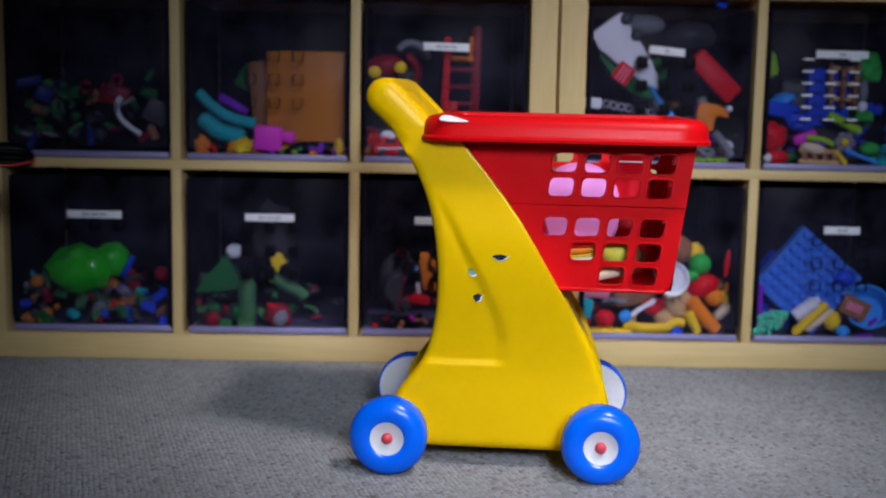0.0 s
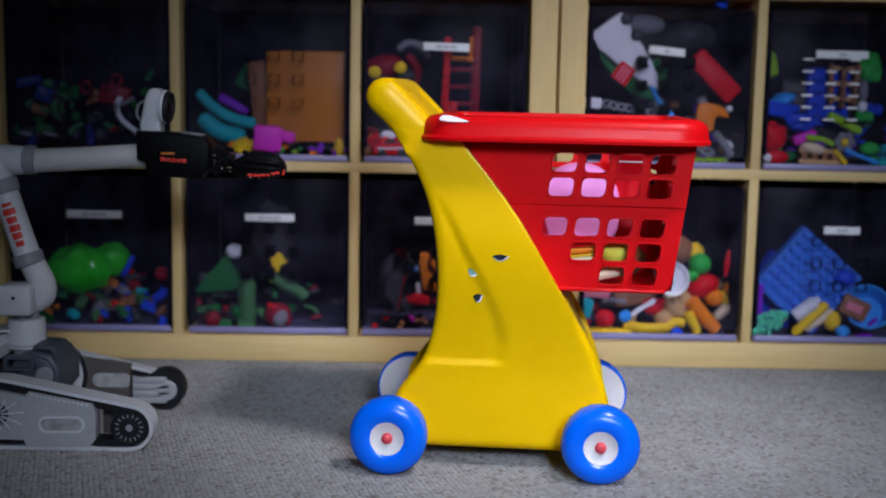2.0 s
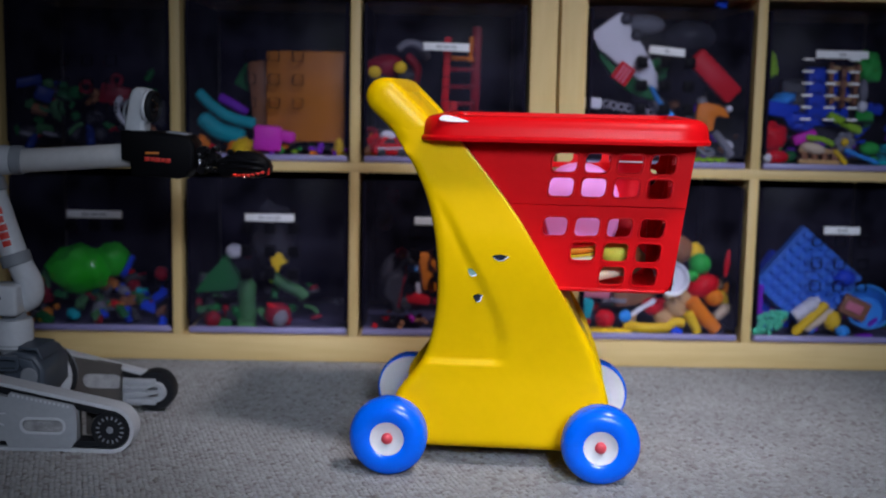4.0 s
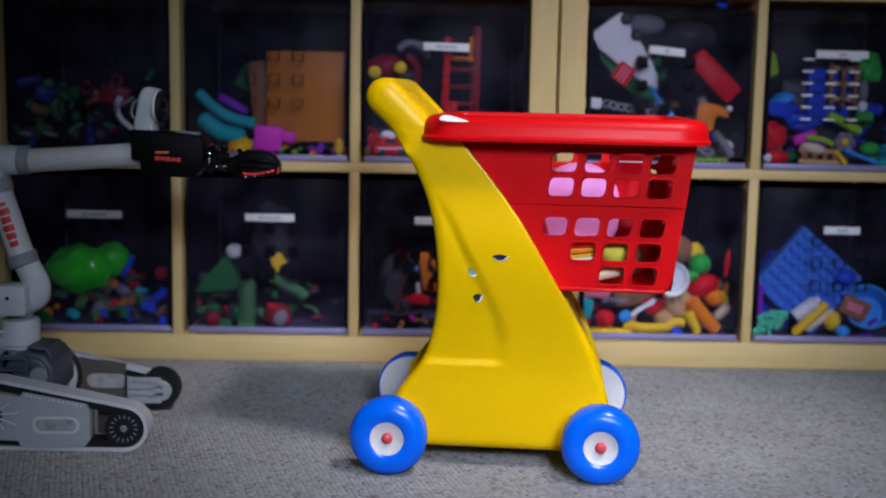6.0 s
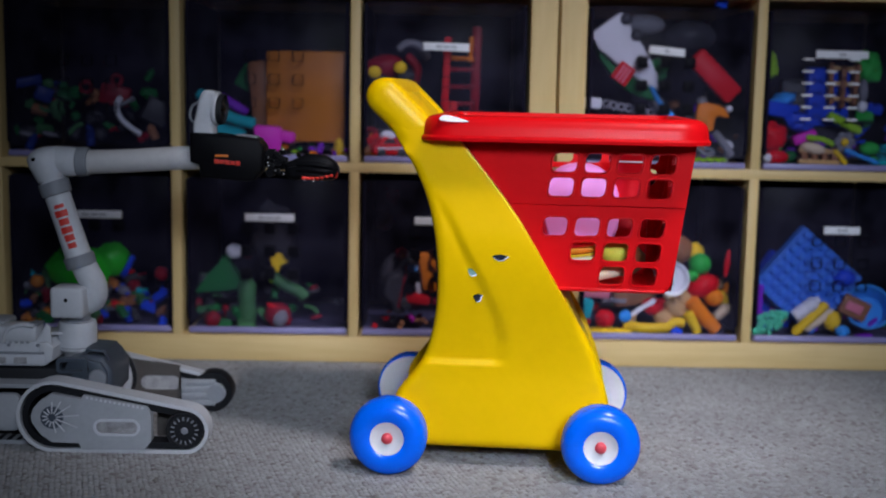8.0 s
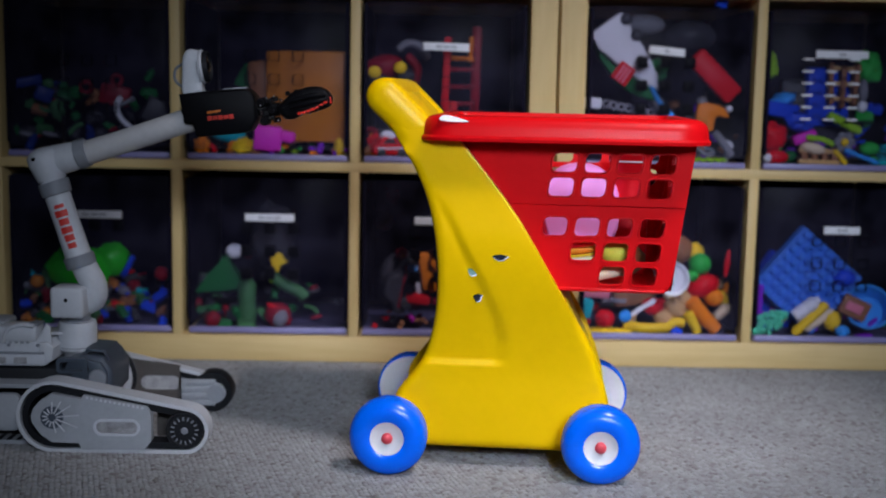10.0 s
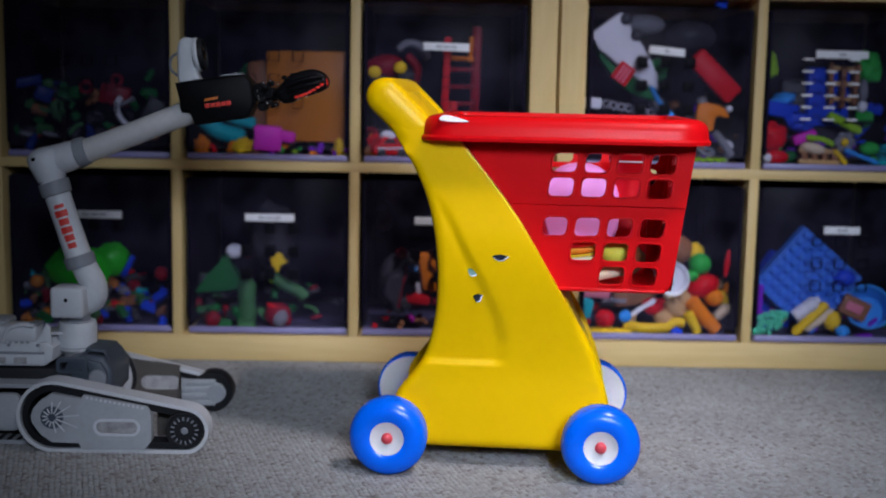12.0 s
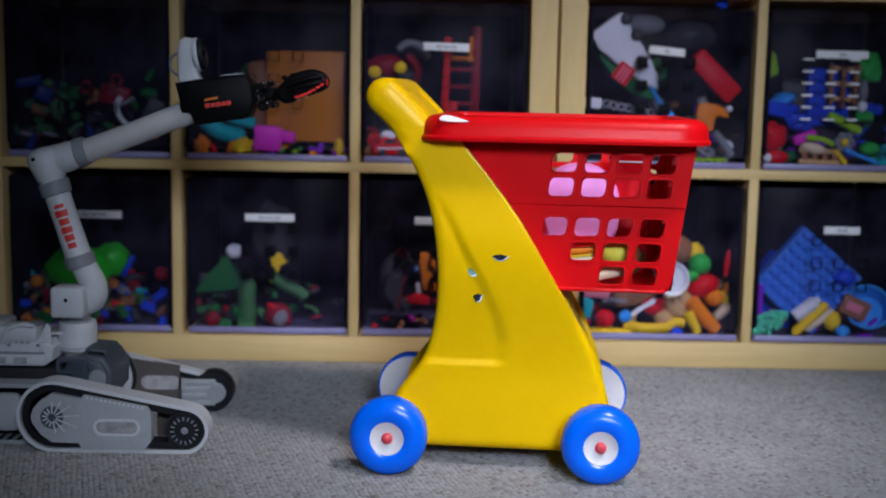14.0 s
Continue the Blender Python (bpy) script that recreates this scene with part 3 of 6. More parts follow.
def flipper(side):
    """Track arm in front of the hull; side -1: the one towards -y."""
    s = side
    y_out, y_in = (0.135 if s < 0 else 0.122) * s, 0.099 * s
    ya, yb = min(y_out, y_in), max(y_out, y_in)
    c0, c1 = (-0.013, 0.055), (0.183, 0.036)
    k, q = (0.0, 0.0) if s < 0 else (0.003, 0.010)
    outer, inner = belt_profile(c0, 0.055 - k, c1, 0.036 - q), belt_profile(c0, 0.0495 - k, c1, 0.0305 - q)
    fl = part("track_flipper", ring_band(bmesh.new(), outer, inner, ya, yb), WHITE, robot, "tapered track arm with a pale belt")
    rng = bmesh.new()
    inn2 = belt_profile(c0, 0.047, c1, 0.029 - q)
    mid = belt_profile(c0, 0.038, c1, 0.019 - q)
    ring_band(rng, inn2, mid, ya + 0.003, yb - 0.003)
    part("inner_track", rng, RUBBER, fl, "black inner track")
    plate = [(-0.043, 0.046), (-0.0445, 0.056), (-0.041, 0.068), (-0.031, 0.080), (-0.014, 0.091), (0.030, 0.083), (0.034, 0.090), (0.128, 0.073), (0.134, 0.062), (0.134, 0.020), (0.124, 0.007), (0.030, 0.006), (0.026, 0.016), (-0.014, 0.017), (-0.030, 0.028)]
    yo = (y_out - 0.004, y_out + 0.012) if s < 0 else (y_out - 0.012, y_out + 0.004)
    part("side_plate", slotted_plate(plate, stadium(0.083, 0.041, 0.063, 0.019) if s < 0 else stadium(0.090, 0.046, 0.074, 0.036), *yo), GREY, fl, "grey side plate with an open slot")
    yf = y_out + 0.004 * s
    bm = bmesh.new()
    ring_band(bm, *((stadium(0.083, 0.041, 0.070, 0.026), stadium(0.083, 0.041, 0.062, 0.018)) if s < 0 else (stadium(0.090, 0.046, 0.080, 0.042), stadium(0.090, 0.046, 0.074, 0.036))), yf - 0.0012, yf + 0.0012)
    part("oval_bead", bm, WHITE, fl)
    bm = bmesh.new()
    for k in range(13):
        a = 2 * math.pi * k / 13 + 0.1
        length = 0.034 - 0.006 * (k % 3) if math.cos(a) > 0.35 else 0.018 if math.cos(a) > 0 else 0.009
        m = Matrix.Translation((c0[0], yf, c0[1])) @ pose(0, 0, 0, 0, -math.degrees(a))
        box(bm, (0.006 + length / 2, 0, 0), (length, 0.003, 0.0020), 0.0007, m)
    part("fin_star", bm, WHITE, fl, "radial cooling fins")
    part("hub_recess", lathe(bmesh.new(), [(0.0, -0.0009), (0.017, -0.0009), (0.018, 0.0), (0.017, 0.0009), (0.0, 0.0009)], n=24), SLATE, fl, at=pose(c0[0], yf - 0.0006 * s, c0[1]))
    bm = bmesh.new()
    for k in range(13):
        box(bm, (0.040 + 0.0068 * k, yf - 0.0005 * s, 0.0862 - 0.00122 * k), (0.004, 0.003, 0.004), 0.001)
    part("belt_guide", bm, WHITE, fl)
    # speckled panel closes the open slot, standing in for lit carpet seen through
    if s < 0:
        part("slot_stand_in", pillow(bmesh.new(), stadium(0.083, 0.041, 0.0626, 0.0186), y_out - 0.0005, y_out + 0.0045, 0.001, 1), SPECKLE, fl, "speckled panel standing in for carpet seen through the slot")
    # inner side, towards the hull
    yi = (y_in - 0.006, y_in + 0.002) if s < 0 else (y_in - 0.002, y_in + 0.006)
    part("inner_plate", slotted_plate([(0.03, 0.094), (0.128, 0.079), (0.128, 0.012), (0.02, 0.008), (-0.02, 0.05)], stadium(*((0.083, 0.041, 0.080, 0.036) if s < 0 else (0.095, 0.050, 0.068, 0.026)), ), *yi), BROWN, fl, "dark taupe inner plate")
    # far slot filled likewise, in place of the carpet behind it
    if s > 0:
        part("slot_stand_in", pillow(bmesh.new(), stadium(0.095, 0.050, 0.0676, 0.0256), y_in - 0.001, y_in + 0.004, 0.001, 1), SPECKLE, fl, "speckled panel standing in for carpet seen through the slot")
    bm = bmesh.new()
    for k in range(4):
        box(bm, (0.165, y_in - 0.012 * s, 0.019 + 0.012 * k), (0.062 if k in (1, 2) else 0.05, 0.006, 0.009), 0.002)
    box(bm, (0.160, y_in - 0.009 * s, 0.037), (0.056, 0.005, 0.044), 0.002)
    lathe(bm, [(0.0, -0.005), (0.015, -0.005), (0.017, -0.003), (0.017, 0.004), (0.0, 0.004)], n=20, c=(0.190, y_in - 0.010 * s, 0.036))
    part("wheel_fork", bm, BROWN if s < 0 else GREY, fl)
    # front wheel with slotted rim
    yc = (y_out + y_in) / 2
    rw = 0.0292 if s < 0 else 0.0345
    wh = part("front_wheel", lathe(bmesh.new(), [(0.0, -0.0175), (0.012, -0.0175), (0.021, -0.016), (0.0235, -0.0185), (rw - 0.0012, -0.0185), (rw, -0.014), (rw, 0.014), (rw - 0.0012, 0.0185), (0.0235, 0.0185), (0.021, 0.016), (0.012, 0.0175), (0.0, 0.0175)], n=40), RUBBER, fl,
              "black slotted wheel", pose(c1[0], yc, c1[1]))
    for yy in (-0.0178, 0.0178):
        bm = bmesh.new()
        for k in range(16):
            a = 2 * math.pi * k / 16
            box(bm, (0.0185, 0, 0), (0.0055, 0.0016, 0.0022), 0.0005, pose(0, yy, 0) @ pose(0, 0, 0, 0, math.degrees(a)))
        lathe(bm, [(0.0, -0.002), (0.004, -0.0015), (0.0055, 0.0), (0.004, 0.0015), (0.0, 0.002)], n=14, c=(0, yy, 0))
        part("spokes", bm, COLLAR, wh)
    WHEELS.append((wh, pose(c1[0], yc, c1[1])))


def hull():
    # black colour carries the shade of the gaps below the deck
    part("hull", box(bmesh.new(), (-0.21, 0, 0.075), (0.42, 0.12, 0.072), 0.006), RUBBER, robot, "hull blackened for the gaps under a pale deck")
    for s in (-1, 1):
        y0, y1 = sorted((0.062 * s, 0.096 * s))
        c0, c1 = (-0.40, 0.047), (-0.013, 0.047)
        mt = part("main_track", ring_band(bmesh.new(), belt_profile(c0, 0.047, c1, 0.047), belt_profile(c0, 0.041, c1, 0.041), y0, y1), GREY, robot, "pale grey main track with black lugs")
        lug = None
        for k in range(26):
            for z in (0.0035,):
                at = pose(-0.395 + 0.0150 * k, (y0 + y1) / 2, z)
                if lug is None:
                    lug = part("track_lug", box(bmesh.new(), (0, 0, 0), (0.008, y1 - y0 - 0.002, 0.006), 0.001), RUBBER, mt, at=at)
                else:
                    more = new("track_lug", lug.data)
                    more.parent, more.matrix_basis = mt, at
        yy = sorted((0.085 * s, 0.099 * s))
        part("track_cover", pillow(bmesh.new(), round_rect(-0.235, 0.050, 0.32, 0.058, 0.01, 3), *yy, 0.003, 2), GREY, mt)
        part("orange_tag", box(bmesh.new(), (-0.115, 0.0995 * s, 0.062), (0.018, 0.002, 0.008), 0.0006), MARK_ORANGE, mt)
    bm = bmesh.new()
    box(bm, (-0.19, 0, 0.124), (0.29, 0.120, 0.022), 0.005)
    box(bm, (-0.18, 0, 0.143), (0.26, 0.105, 0.022), 0.006)
    deck = part("deck", bm, WHITE, robot, "off-white equipment deck")
    part("deck_box", box(bmesh.new(), (-0.095, -0.035, 0.163), (0.070, 0.046, 0.026), 0.007), WHITE, deck)
    part("deck_edge", pillow(bmesh.new(), [(-0.056, 0.112), (-0.036, 0.122), (-0.034, 0.142), (-0.044, 0.152), (-0.056, 0.150)], -0.058, 0.058, 0.003, 2), WHITE, deck)
    for y in (-0.052, 0.044):
        part("deck_fin", pillow(bmesh.new(), [(-0.066, 0.146), (-0.052, 0.170), (-0.047, 0.179), (-0.041, 0.174), (-0.038, 0.142)], y, y + 0.008, 0.002, 2), WHITE, deck, "upright white fin")
    bm = bmesh.new()
    for k in range(8):
        box(bm, (-0.075 - 0.009 * k, -0.053, 0.150), (0.005, 0.004, 0.005), 0.001)
    part("deck_ribs", bm, GREY, deck)
    bm = bmesh.new()
    box(bm, (-0.14, -0.01, 0.170), (0.05, 0.06, 0.020), 0.006)
    part("deck_lid", bm, GREY, deck)
    part("deck_rim", box(bmesh.new(), (-0.19, -0.0602, 0.1345), (0.285, 0.003, 0.004), 0.001), COLLAR, deck, "grey seam strip")
    bm = bmesh.new()
    for k in range(5):
        box(bm, (-0.085 - 0.032 * k, -0.0605, 0.1225), (0.020, 0.0025, 0.010), 0.001)
    part("deck_recesses", bm, SPECKLE, deck)
    for k in range(3):
        part("deck_screw", lathe(bmesh.new(), [(0.0, -0.0012), (0.0026, -0.001), (0.003, 0.001), (0.0, 0.001)], n=12, c=(-0.060 - 0.045 * k, -0.0533, 0.145)), COLLAR, deck)
    part("deck_window", box(bmesh.new(), (-0.068, -0.0345, 0.1765), (0.018, 0.034, 0.003), 0.0012), COLLAR, deck)
    bm = tube(bmesh.new(), smooth_path([(-0.112, -0.056, 0.150), (-0.104, -0.057, 0.170), (-0.085, -0.057, 0.178), (-0.064, -0.057, 0.176)], 5), 0.0035, 10)
    part("grab_rail", bm, WHITE, deck)
    prof = [(-0.030, 0.094), (-0.014, 0.124), (0.014, 0.134), (0.042, 0.128), (0.056, 0.108), (0.056, 0.070), (0.04, 0.05), (-0.02, 0.05)]
    gear = part("gear_housing", pillow(bmesh.new(), prof, -0.060, 0.050, 0.006, 3), SLATE, robot, "slate grey gear housing")
    part("housing_frame", ring_band(bmesh.new(), round_rect(-0.003, 0.117, 0.048, 0.024, 0.006, 4), round_rect(-0.003, 0.116, 0.037, 0.014, 0.004, 4), -0.070, -0.056), SLATE, gear, "rounded slate frame")
    part("housing_window", pillow(bmesh.new(), round_rect(-0.003, 0.116, 0.038, 0.015, 0.004, 4), -0.0595, -0.054, 0.001, 1), BLACK, gear)
    part("housing_cheek", pillow(bmesh.new(), [(0.014, 0.128), (0.040, 0.122), (0.050, 0.106), (0.050, 0.080), (0.034, 0.076), (0.026, 0.104)], -0.067, -0.056, 0.003, 2), SLATE, gear)
    part("cheek_disc", lathe(bmesh.new(), [(0.0, -0.002), (0.012, -0.002), (0.014, 0.0), (0.012, 0.002), (0.0, 0.002)], n=20, c=(0.036, -0.0685, 0.098)), COLLAR, gear)
    part("top_bracket", pillow(bmesh.new(), [(0.010, 0.130), (0.014, 0.141), (0.044, 0.139), (0.052, 0.122), (0.047, 0.122), (0.041, 0.134), (0.018, 0.136), (0.014, 0.129)], -0.052, 0.02, 0.002, 2), SLATE, gear)
    for y, r, mm in ((0.060, 0.053, WHITE), (0.070, 0.058, RUBBER), (0.081, 0.055, COLLAR)):
        part("drive_disc", lathe(bmesh.new(), [(0.0, -0.004), (r - 0.003, -0.004), (r, -0.002), (r, 0.002), (r - 0.003, 0.004), (0.0, 0.004)], n=40, c=(0.004, y, 0.066)), mm, gear)


def arm():
    tur = part("turret", lathe(bmesh.new(), [(0.0, 0.112), (0.018, 0.112), (0.023, 0.124), (0.0265, 0.127), (0.0298, 0.130), (0.0298, 0.168), (0.0280, 0.175), (0.0, 0.177)], "Z", 40, c=(-0.013, 0, 0)), WHITE, robot)
    part("turret_neck", lathe(bmesh.new(), [(0.0, 0.174), (0.019, 0.174), (0.019, 0.188), (0.0, 0.188)], "Z", 28, c=(-0.012, 0, 0)), COLLAR, tur)
    part("turret_tab", box(bmesh.new(), (-0.045, -0.020, 0.158), (0.030, 0.010, 0.004), 0.001), WHITE, tur)
    part("turret_seam", lathe(bmesh.new(), [(0.0285, 0.1335), (0.0303, 0.1340), (0.0303, 0.1352), (0.0285, 0.1357)], "Z", 40, c=(-0.013, 0, 0)), COLLAR, tur)
    sb = part("shoulder_block", box(bmesh.new(), (-0.019, -0.012, 0.209), (0.052, 0.052, 0.049), 0.006, seg=3), WHITE, robot)
    part("pivot_screw", lathe(bmesh.new(), [(0.0, -0.0012), (0.0028, -0.001), (0.0032, 0.001), (0.0, 0.001)], n=12, c=(-0.020, -0.0385, 0.214)), BLACK, sb)
    path = smooth_path([(-0.020, 0.012, 0.208), (-0.004, 0.012, 0.204), (0.010, 0.010, 0.212), (0.012, 0.006, 0.232), (0.004, 0.002, 0.252), (-0.003, 0, 0.268)], 5)
    n = len(path)
    low = part("lower_arm", tube(bmesh.new(), path, [0.0225 - 0.003 * i / (n - 1) for i in range(n)], 24), WHITE, robot, "off-white tubular lower arm")
    a, b = Vector((-0.004, 0, 0.262)), Vector((-0.049, 0, 0.404))
    d = b - a
    part("arm_tube", tube(bmesh.new(), [a, a + d * 0.5, b], [0.0206, 0.0200, 0.0203], 28), WHITE, low)
    for t0, t1 in ((0.00, 0.13), (0.80, 0.95)):
        part("collar", tube(bmesh.new(), [a + d * t0, a + d * (t0 + 0.01), a + d * (t1 - 0.01), a + d * t1], [0.0222, 0.0238, 0.0244, 0.0228], 28), COLLAR, low, "mid grey collar ring")
    elbow = bmesh.new()
    tube(elbow, [b - d * 0.03, b + d * 0.06, b + d * 0.16, b + d * 0.24, b + d * 0.295, b + d * 0.318], [0.0222, 0.0250, 0.0280, 0.0268, 0.019, 0.006], 28)
    part("elbow_cap", elbow, WHITE, low)
    part("elbow_screw", lathe(bmesh.new(), [(0.0, -0.0012), (0.0028, -0.001), (0.0032, 0.001), (0.0, 0.001)], n=12, c=(-0.068, -0.0268, 0.432)), BLACK, low)
    # red print along the tube, as plain bars
    up = d.normalized()
    side = Vector((up.z, 0, -up.x))
    rot = Matrix((( -side.x, 0, up.x, 0), (0, 1, 0, 0), (-side.z, 0, up.z, 0), (0, 0, 0, 1)))
    for k, (t, w, h) in enumerate(((0.25, 0.012, 0.009), (0.335, 0.014, 0.0105), (0.42, 0.016, 0.0105), (0.51, 0.014, 0.0105), (0.60, 0.018, 0.0105), (0.68, 0.014, 0.006))):
        c = a + d * t
        bm = bmesh.new()
        rows = []
        for i in range(7):
            ang = (i / 6 - 0.5) * w / 0.0185 + 0.12
            o = side * (0.0206 * math.sin(ang)) + Vector((0, -0.0206 * math.cos(ang), 0))
            rows.append((bm.verts.new(c + o + up * h / 2), bm.verts.new(c + o - up * h / 2)))
        for p, q in zip(rows, rows[1:]):
            bm.faces.new((p[0], q[0], q[1], p[1]))
        r = bmesh.ops.extrude_face_region(bm, geom=bm.faces[:])
        for v in r["geom"]:
            if isinstance(v, bmesh.types.BMVert):
                v.co += Vector((0, 0.0005, 0))
        part("red_print_bar", bm, MARK_RED, low)


def forearm():
    """Built level about the elbow's axle; x along the arm."""
    fa = part("forearm", tube(bmesh.new(), smooth_path([(0.002, 0.004, -0.002), (0.018, 0.003, -0.003), (0.034, 0, -0.003), (0.046, 0, -0.003)], 3), [0.0235] * 6 + [0.0225, 0.022, 0.0215, 0.021], 28), WHITE, robot, "off-white tubular forearm with a black hand")
    part("forearm_tube", tube(bmesh.new(), [(0.044, 0, -0.004), (0.12, 0, 0.000), (0.19, 0, 0.005), (0.232, 0, 0.008)], [0.0190, 0.0185, 0.0185, 0.0190], 28), DIMMED_WHITE, fa, "off-white tube, darkened part way for its shade")
    part("collar", tube(bmesh.new(), [(0.040, 0, -0.003), (0.042, 0, -0.003), (0.056, 0, -0.002), (0.058, 0, -0.002)], [0.022, 0.0238, 0.0225, 0.020], 28), COLLAR, fa, "mid grey collar ring")
    hn = part("hand", pillow(bmesh.new(), [(0.221, 0.047), (0.250, 0.046), (0.296, 0.043), (0.326, 0.039), (0.335, 0.026), (0.333, -0.008), (0.320, -0.025), (0.308, -0.027), (0.236, -0.022), (0.234, -0.002), (0.221, 0.002)], -0.030, 0.030, 0.005, 3), BLACK, robot, "black hand with a camera head and a gripper")
    part("orange_print_bar", box(bmesh.new(), (0.270, -0.0302, 0.0125), (0.021, 0.0012, 0.0035), 0.0004), MARK_ORANGE, hn)
    bm = bmesh.new()
    for k in range(5):
        box(bm, (0.262 + 0.0082 * k, -0.0302, 0.0035 - 0.0006 * k), (0.0072, 0.0012, 0.0068 - 0.0012 * (k % 2)), 0.0004)
    part("red_print_bar", bm, MARK_RED, hn)
    part("top_plate", box(bmesh.new(), (0, 0, 0), (0.034, 0.030, 0.003), 0.001, pose(0.306, -0.004, 0.0425, 0, 5)), COLLAR, hn)
    bm = tube(bmesh.new(), [(0.344, 0, 0.006), (0.356, 0, 0.004), (0.366, 0, 0.002), (0.378, 0, 0.0)], [0.012, 0.009, 0.012, 0.010], 14)
    part("wrist", bm, BLACK, hn, at=pose(-0.010, 0, 0))
    for k in range(11):
        a = 2 * math.pi * k / 11
        part("wrist_link", box(bmesh.new(), (0.344 + 0.008 * (k % 3), 0.015 * math.cos(a), 0.002 + 0.017 * math.sin(a)), (0.012, 0.008, 0.008), 0.0015), BLACK, hn)
    for x, z in ((0.342, 0.015), (0.342, -0.014), (0.356, 0.002)):
        part("wrist_pin", lathe(bmesh.new(), [(0.0, -0.017), (0.006, -0.017), (0.0075, -0.015), (0.0075, 0.015), (0.0, 0.015)], n=14, c=(x, 0, z)), BLACK, hn)
    bm = bmesh.new()
    for k in range(9):
        a = 2 * math.pi * k / 9 + 0.4
        lathe(bm, [(0.0, -0.002), (0.0018, -0.001), (0.0018, 0.001), (0.0, 0.002)], n=8, c=(0.350 + 0.011 * (k % 4), -0.0145 * abs(math.cos(a)) - 0.004, 0.003 + 0.019 * math.sin(a)))
    part("wrist_rivets", bm, CHROME, hn, "small bright rivets", pose(-0.010, 0, 0))
    bm = pillow(bmesh.new(), smooth_path([(0.372, 0.004), (0.384, 0.012), (0.398, 0.021), (0.414, 0.0245), (0.436, 0.024), (0.452, 0.015), (0.458, 0.002), (0.452, -0.010), (0.430, -0.0145), (0.408, -0.0150), (0.396, -0.019), (0.383, -0.018), (0.375, -0.010)], 3, True), -0.018, 0.018, 0.009, 4)
    for k in range(5):
        box(bm, (0.392 + 0.013 * k, -0.010 + 0.004 * (k % 2), 0.021 + 0.0012 * k - 0.0008 * k * k), (0.0075, 0.012, 0.007), 0.0015, seg=1)
    GRIPS.append(part("grip_palm", bm, BLACK, hn, "black closed gripper"))
    for k, (y, z) in enumerate(((-0.019, 0.008), (-0.0195, -0.001), (-0.018, -0.009))):
        GRIPS.append(part("finger", tube(bmesh.new(), smooth_path([(0.392, y * 0.8, z), (0.415, y, z + 0.002), (0.438, y, z + 0.002), (0.454, y * 0.5, z * 0.6)], 4), [0.005] * 10 + [0.0045, 0.004, 0.003], 10), BLACK, hn))
    bm = bmesh.new()
    for k in range(7):
        box(bm, (0.405 + 0.0070 * k, -0.0228 + 0.00012 * k * k, -0.0125 + 0.00026 * k * k), (0.0062, 0.006, 0.0040), 0.0012)
    box(bm, (0.4545, -0.011, -0.001), (0.004, 0.009, 0.011), 0.0015)
    GRIPS.append(part("grip_pads", bm, PAD_RED, hn, "red grip pads"))
    bm = bmesh.new()
    for k in range(4):
        lathe(bm, [(0.0, -0.002), (0.0016, -0.001), (0.0016, 0.001), (0.0, 0.002)], n=8, c=(0.407 + 0.0135 * k, -0.0215 + 0.0010 * k * k, -0.0165 + 0.0009 * k * k))
    GRIPS.append(part("grip_rivets", bm, CHROME, hn, "small bright rivets"))
    hd = part("camera_head", pillow(bmesh.new(), smooth_path([(-0.0145, 0.0), (-0.013, 0.030), (-0.009, 0.056), (-0.001, 0.067), (0.011, 0.067), (0.019, 0.058), (0.021, 0.038), (0.016, 0.012), (0.0155, 0.0)], 3, True), -0.016, 0.016, 0.006, 3), WHITE, hn, "white camera head with a dark lens")
    part("lens_hood", lathe(bmesh.new(), [(0.0, -0.004), (0.022, -0.004), (0.0245, -0.001), (0.0235, 0.005), (0.0215, 0.006), (0.0205, 0.002), (0.0, 0.002)], "X", 32, c=(0.0235, 0, 0.040)), RUBBER, hd)
    part("lens_ring", lathe(bmesh.new(), [(0.0225, -0.007), (0.026, -0.007), (0.027, -0.003), (0.0255, 0.000), (0.0225, -0.001)], "X", 32, c=(0.0215, 0, 0.040)), WHITE, hd)
    part("lens", lathe(bmesh.new(), [(0.0, 0.008), (0.006, 0.007), (0.010, 0.003), (0.0, 0.003)], "X", 24, c=(0.0235, 0, 0.040)), LENS, hd)
    # tiny bright metal bead added as a glint on the lens
    part("lens_glint", lathe(bmesh.new(), [(0.0, 0.0095), (0.0022, 0.008), (0.0, 0.006)], "X", 10, c=(0.0215, -0.012, 0.050)), CHROME, hd)
    part("cable_loop", tube(bmesh.new(), smooth_path([(-0.012, 0.006, 0.048), (-0.026, 0.010, 0.040), (-0.028, 0.010, 0.022), (-0.012, 0.006, 0.008)], 5), 0.0022, 8), COLLAR, hd)
    return fa, hn, hd


flipper(-1)
flipper(1)
hull()
arm()
FOREARM, HAND, HEAD = forearm()

